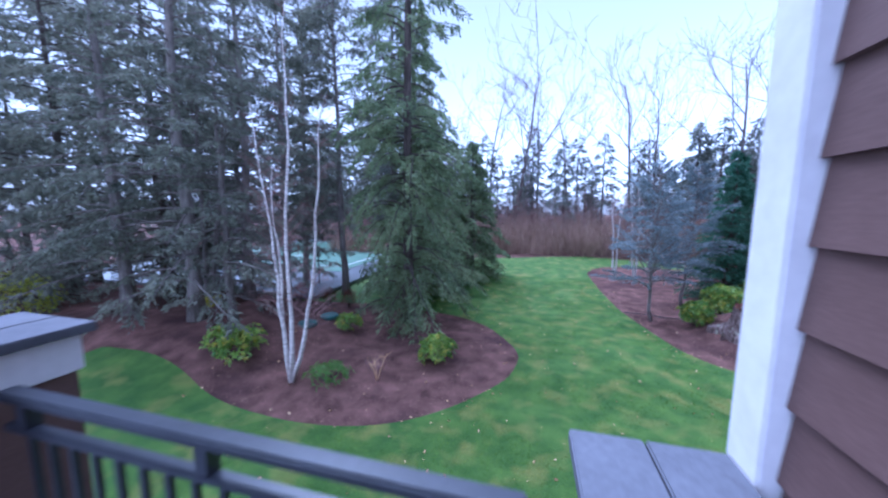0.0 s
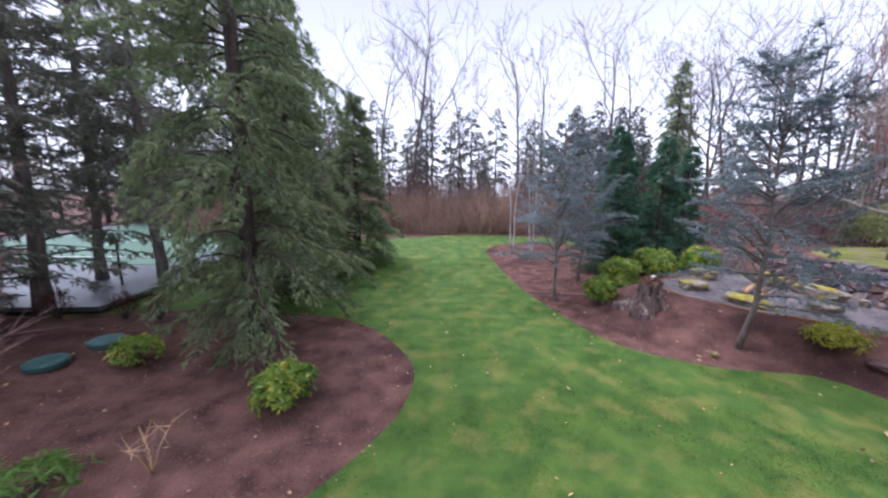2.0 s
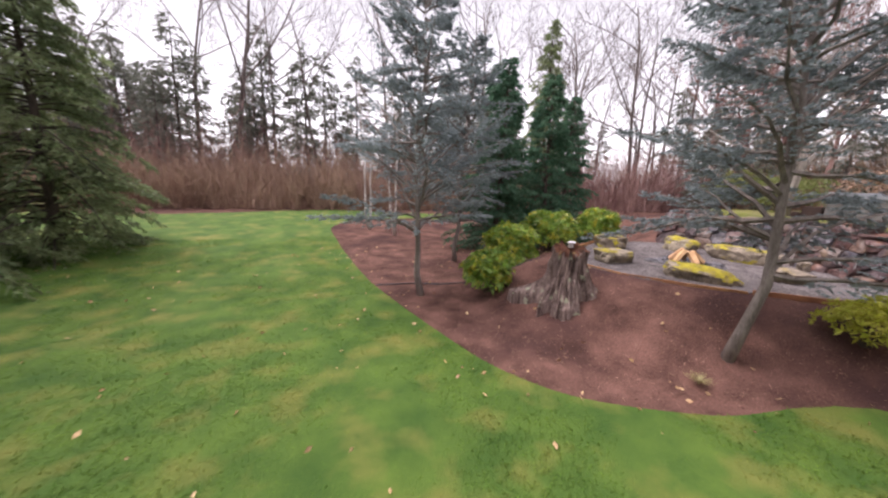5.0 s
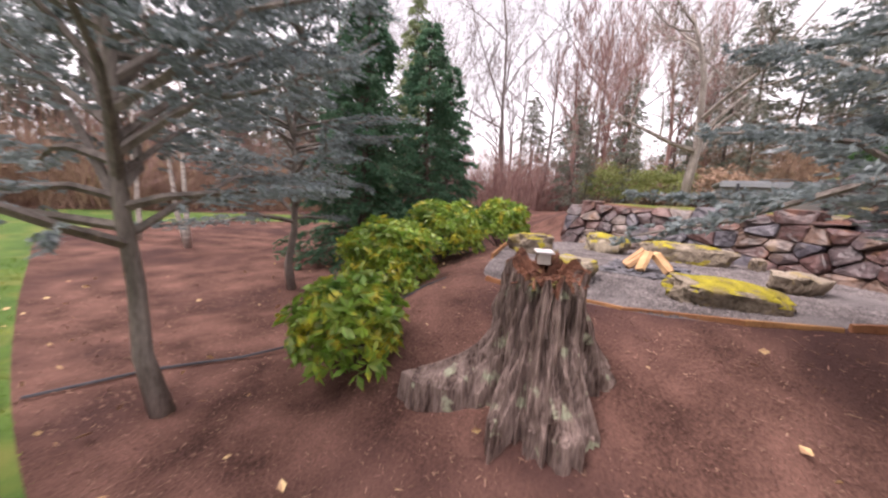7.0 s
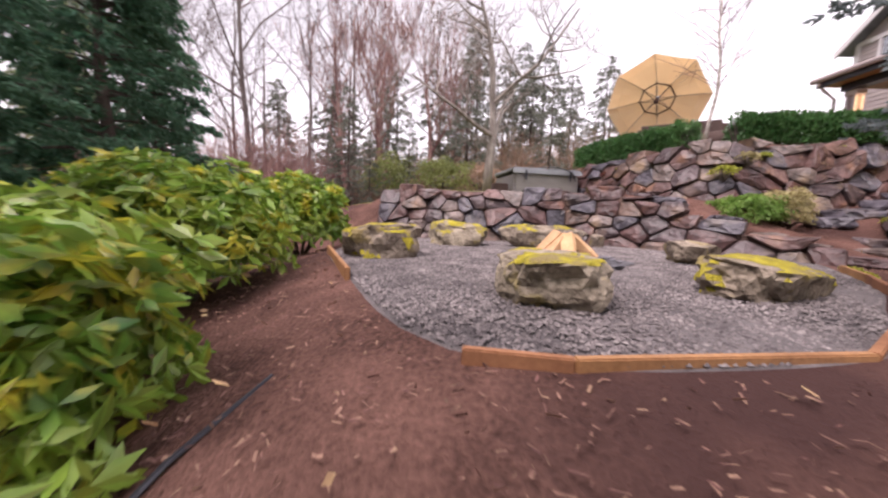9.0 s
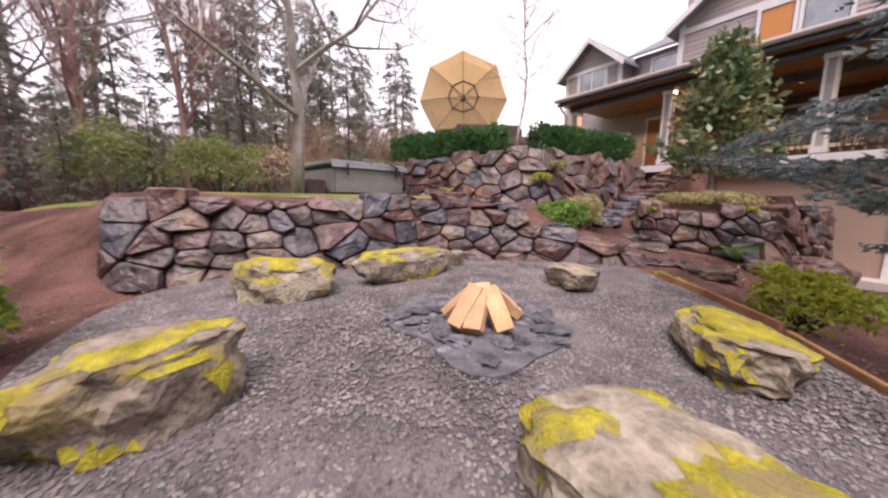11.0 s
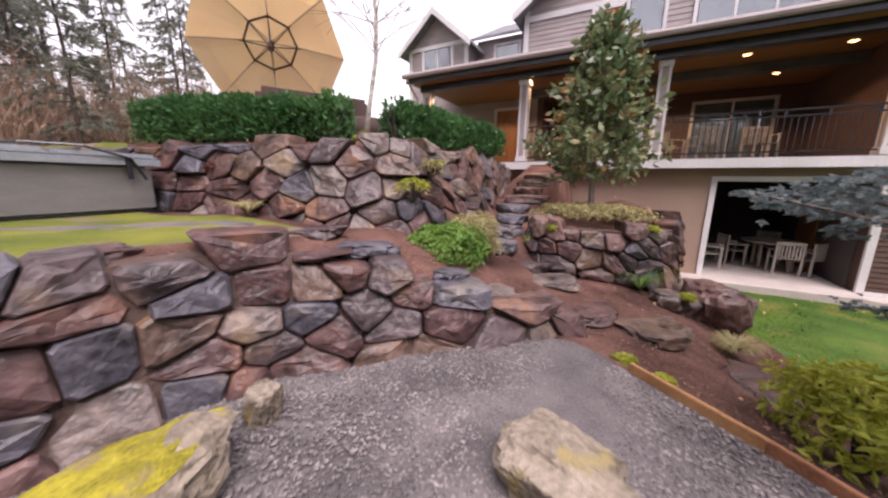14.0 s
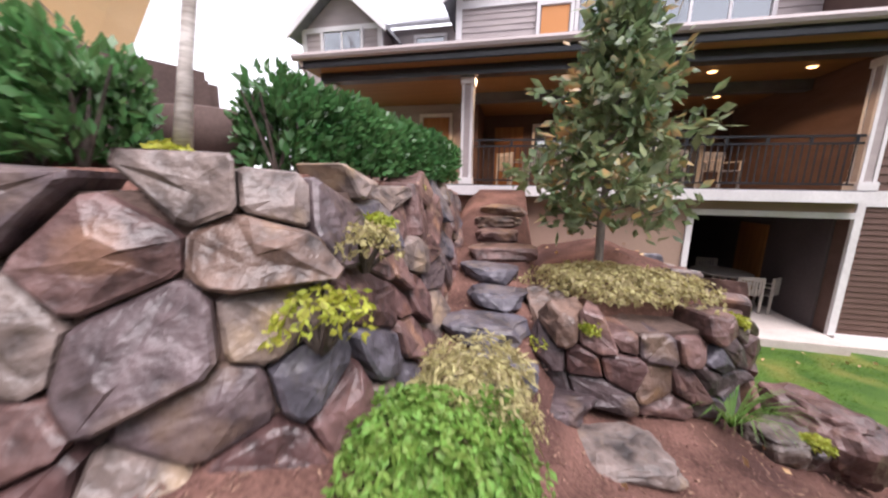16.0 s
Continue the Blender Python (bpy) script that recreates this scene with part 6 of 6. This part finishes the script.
# ---- court and small things ----
strip = spline([(17.4, 14.6), (17.0, 13.6), (16.45, 12.6), (16.0, 11.95), (15.7, 11.65)], 8, False)
sv = []
for i, (x, y) in enumerate(strip):
    w = 0.17 + 0.14 * noise.noise((i * 0.4, 3, 1))
    for o in (-w, -0.3 * w, 0.4 * w, w):
        u, v = x + o, y - 0.5 * o + 0.1 * noise.noise((i * 0.6, o, 5))
        sv.append((u, v, at(u, v) + 0.03 * noise.noise((u * 0.7, v * 0.7, 0)) + (0.006 if abs(o) < w else -0.01)))
tagged(new("path_strip", Mesh().add(sv, [(4 * i + j, 4 * i + j + 1, 4 * i + j + 5, 4 * i + j + 4) for i in range(len(strip) - 1) for j in range(3)]).data("path_strip", M["gravel"])), "worn grey gravel strip through the turf", "path", kind="structure")
tagged(new("sports_court", Mesh().box((-34, 15.2, 0.1), (-11.3, 46, 0.28)).data("sports_court", M["courtgrey"])), "wet grey court surround behind the trees", "court", kind="structure")
tagged(new("court_surface", Mesh().box((-32, 22, 0.28), (-14, 43, 0.295)).data("court_surface", M["court"])), "green sports court with white lines", "court", kind="structure")
for a, b in (((-31, 24), (-15, 24.12)), ((-31, 33), (-15, 33.12)), ((-31, 41), (-15, 41.12)), ((-15.12, 24), (-15, 41)), ((-31, 24), (-30.88, 41)), ((-23, 24), (-22.9, 41))):
    tagged(new("court_line", Mesh().box((*a, 0.296), (*b, 0.302)).data("court_line", M["white"])), "white painted court line", "court line", kind="structure")
for x, y in ((-12.9, 18.0), (-12.2, 26), (-15.5, 16.0)):
    solid("court_post", Mesh().tube([(x, y, 0.2), (x, y, 2.4)], 0.04, 8), M["black"], "black metal court fence post", "post", group="court posts")
for x, y in ((-8.5, 11.0), (-8.3, 12.2)):
    lid = solid("septic_lid", Mesh().lathe([(0.36, -0.05), (0.38, 0.06), (0.34, 0.10), (0.1, 0.11)], 24), M["green_lid"], "round green plastic access lid in the mulch", "lid", pose(x, y, at(x, y)), group="access lids")


# ---- loose cover ----
def scatter(n, box, test, seed):
    rng = np.random.default_rng(seed)
    x, y = rng.uniform(box[0], box[2], n), rng.uniform(box[1], box[3], n)
    ok = test(x, y)
    x, y = x[ok], y[ok]
    return rng, np.column_stack([x, y, height(x, y)])


def bed_depth(x, y):
    return np.maximum.reduce([inside_depth(ISLAND, x, y), inside_depth(RIGHT_BED, x, y), woods_depth(x, y)])


rng, P = scatter(85000, (8.5, 10.2, 15.3, 17.3), lambda x, y: inside_depth(GRAVEL, x, y) > 0.02, 1)
n = len(P)
r = rng.uniform(0.007, 0.017, (n, 1, 1))
octa = np.array([(1, 0, 0), (0, 1, 0), (-1, 0, 0), (0, -1, 0), (0, 0, 0.7), (0, 0, -0.5)])
a = rng.uniform(0, 6.283, n)
R = np.zeros((n, 3, 3))
R[:, 0, 0], R[:, 0, 1], R[:, 1, 0], R[:, 1, 1], R[:, 2, 2] = np.cos(a), -np.sin(a), np.sin(a), np.cos(a), 1
V = np.einsum("nij,nkj->nki", R, octa[None] * r * rng.uniform(0.6, 1.4, (n, 6, 1))) + P[:, None] + (0, 0, 0.008)
F = np.array([(0, 1, 4), (1, 2, 4), (2, 3, 4), (3, 0, 4), (1, 0, 5), (2, 1, 5), (3, 2, 5), (0, 3, 5)])
chips = Mesh()
chips.v, chips.f, chips.n = [V.reshape(-1, 3)], (F[None] + 6 * np.arange(n)[:, None, None]).reshape(-1, 3).tolist(), 6 * n
solid("gravel_chips", chips, M["chip"], "loose grey crushed gravel", "gravel", kind="stuff")

rng, P = scatter(270000, (-7, 2.5, 11, 24), lambda x, y: (bed_depth(x, y) < -0.01) & ~((x > 4.4) & (y < 4.0)) & ~((y < 1.4)), 2)
n = len(P)
d = unit(rng.normal(0, 1.5, (n, 3)) * (1, 1, 0) + (0, 0, 0.7))
w = unit(np.cross(d, rng.normal(size=(n, 3)) * (0.25, 0.25, 1))) * rng.uniform(0.004, 0.009, (n, 1))
solid("grass_blades", Mesh().tris(np.stack([P - w, P + w, P + d * rng.uniform(0.025, 0.055, (n, 1))], 1)), M["grassblade"], "short green lawn grass blades", "grass", kind="stuff")

rng, P = scatter(70000, (-9, 6, 15, 21), lambda x, y: (np.maximum(inside_depth(ISLAND, x, y), inside_depth(RIGHT_BED, x, y)) > 0.03) & (inside_depth(GRAVEL, x, y) < -0.05), 3)
n = len(P)
P[:, 2] -= 0.02
d = unit(rng.normal(size=(n, 3)) * (1, 1, 0.25))
u = unit(np.cross(d, rng.normal(size=(n, 3)) * (0.3, 0.3, 1)))
ln, wd = rng.uniform(0.006, 0.012, (n, 1)) * rng.uniform(1, 2.4, (n, 1)) ** 1.2, rng.uniform(0.002, 0.006, (n, 1))
Q = [P - d * ln - u * wd, P + d * ln - u * wd, P + d * ln * 0.8 + u * wd, P - d * ln * 0.9 + u * wd]
solid("bark_chips", Mesh().tris(np.concatenate([np.stack([Q[0], Q[1], Q[2]], 1), np.stack([Q[0], Q[2], Q[3]], 1)]) + (0, 0, 0.012)), M["barkchip"], "loose brown bark chips on the beds", "mulch", kind="stuff")

rng, P = scatter(1500, (-9, 3, 13, 22), lambda x, y: (inside_depth(GRAVEL, x, y) < -0.05) & ~((x > 4.4) & (y < 4.0)), 4)
n = len(P)
keep = rng.uniform(size=n) < np.where(np.abs(bed_depth(P[:, 0], P[:, 1])) < 0.5, 0.9, 0.4)
P = P[keep] + (0, 0, 0.035)
n = len(P)
N = unit(rng.normal(size=(n, 3)) * (1, 1, 0.25))
L = rng.uniform(0.04, 0.11, n)
solid("fallen_leaves", Mesh().tris(leaf_tris(P, N, L, L * 0.6, rng)), M["leaf_litter"], "scattered pale brown fallen leaves", "leaves", kind="stuff")
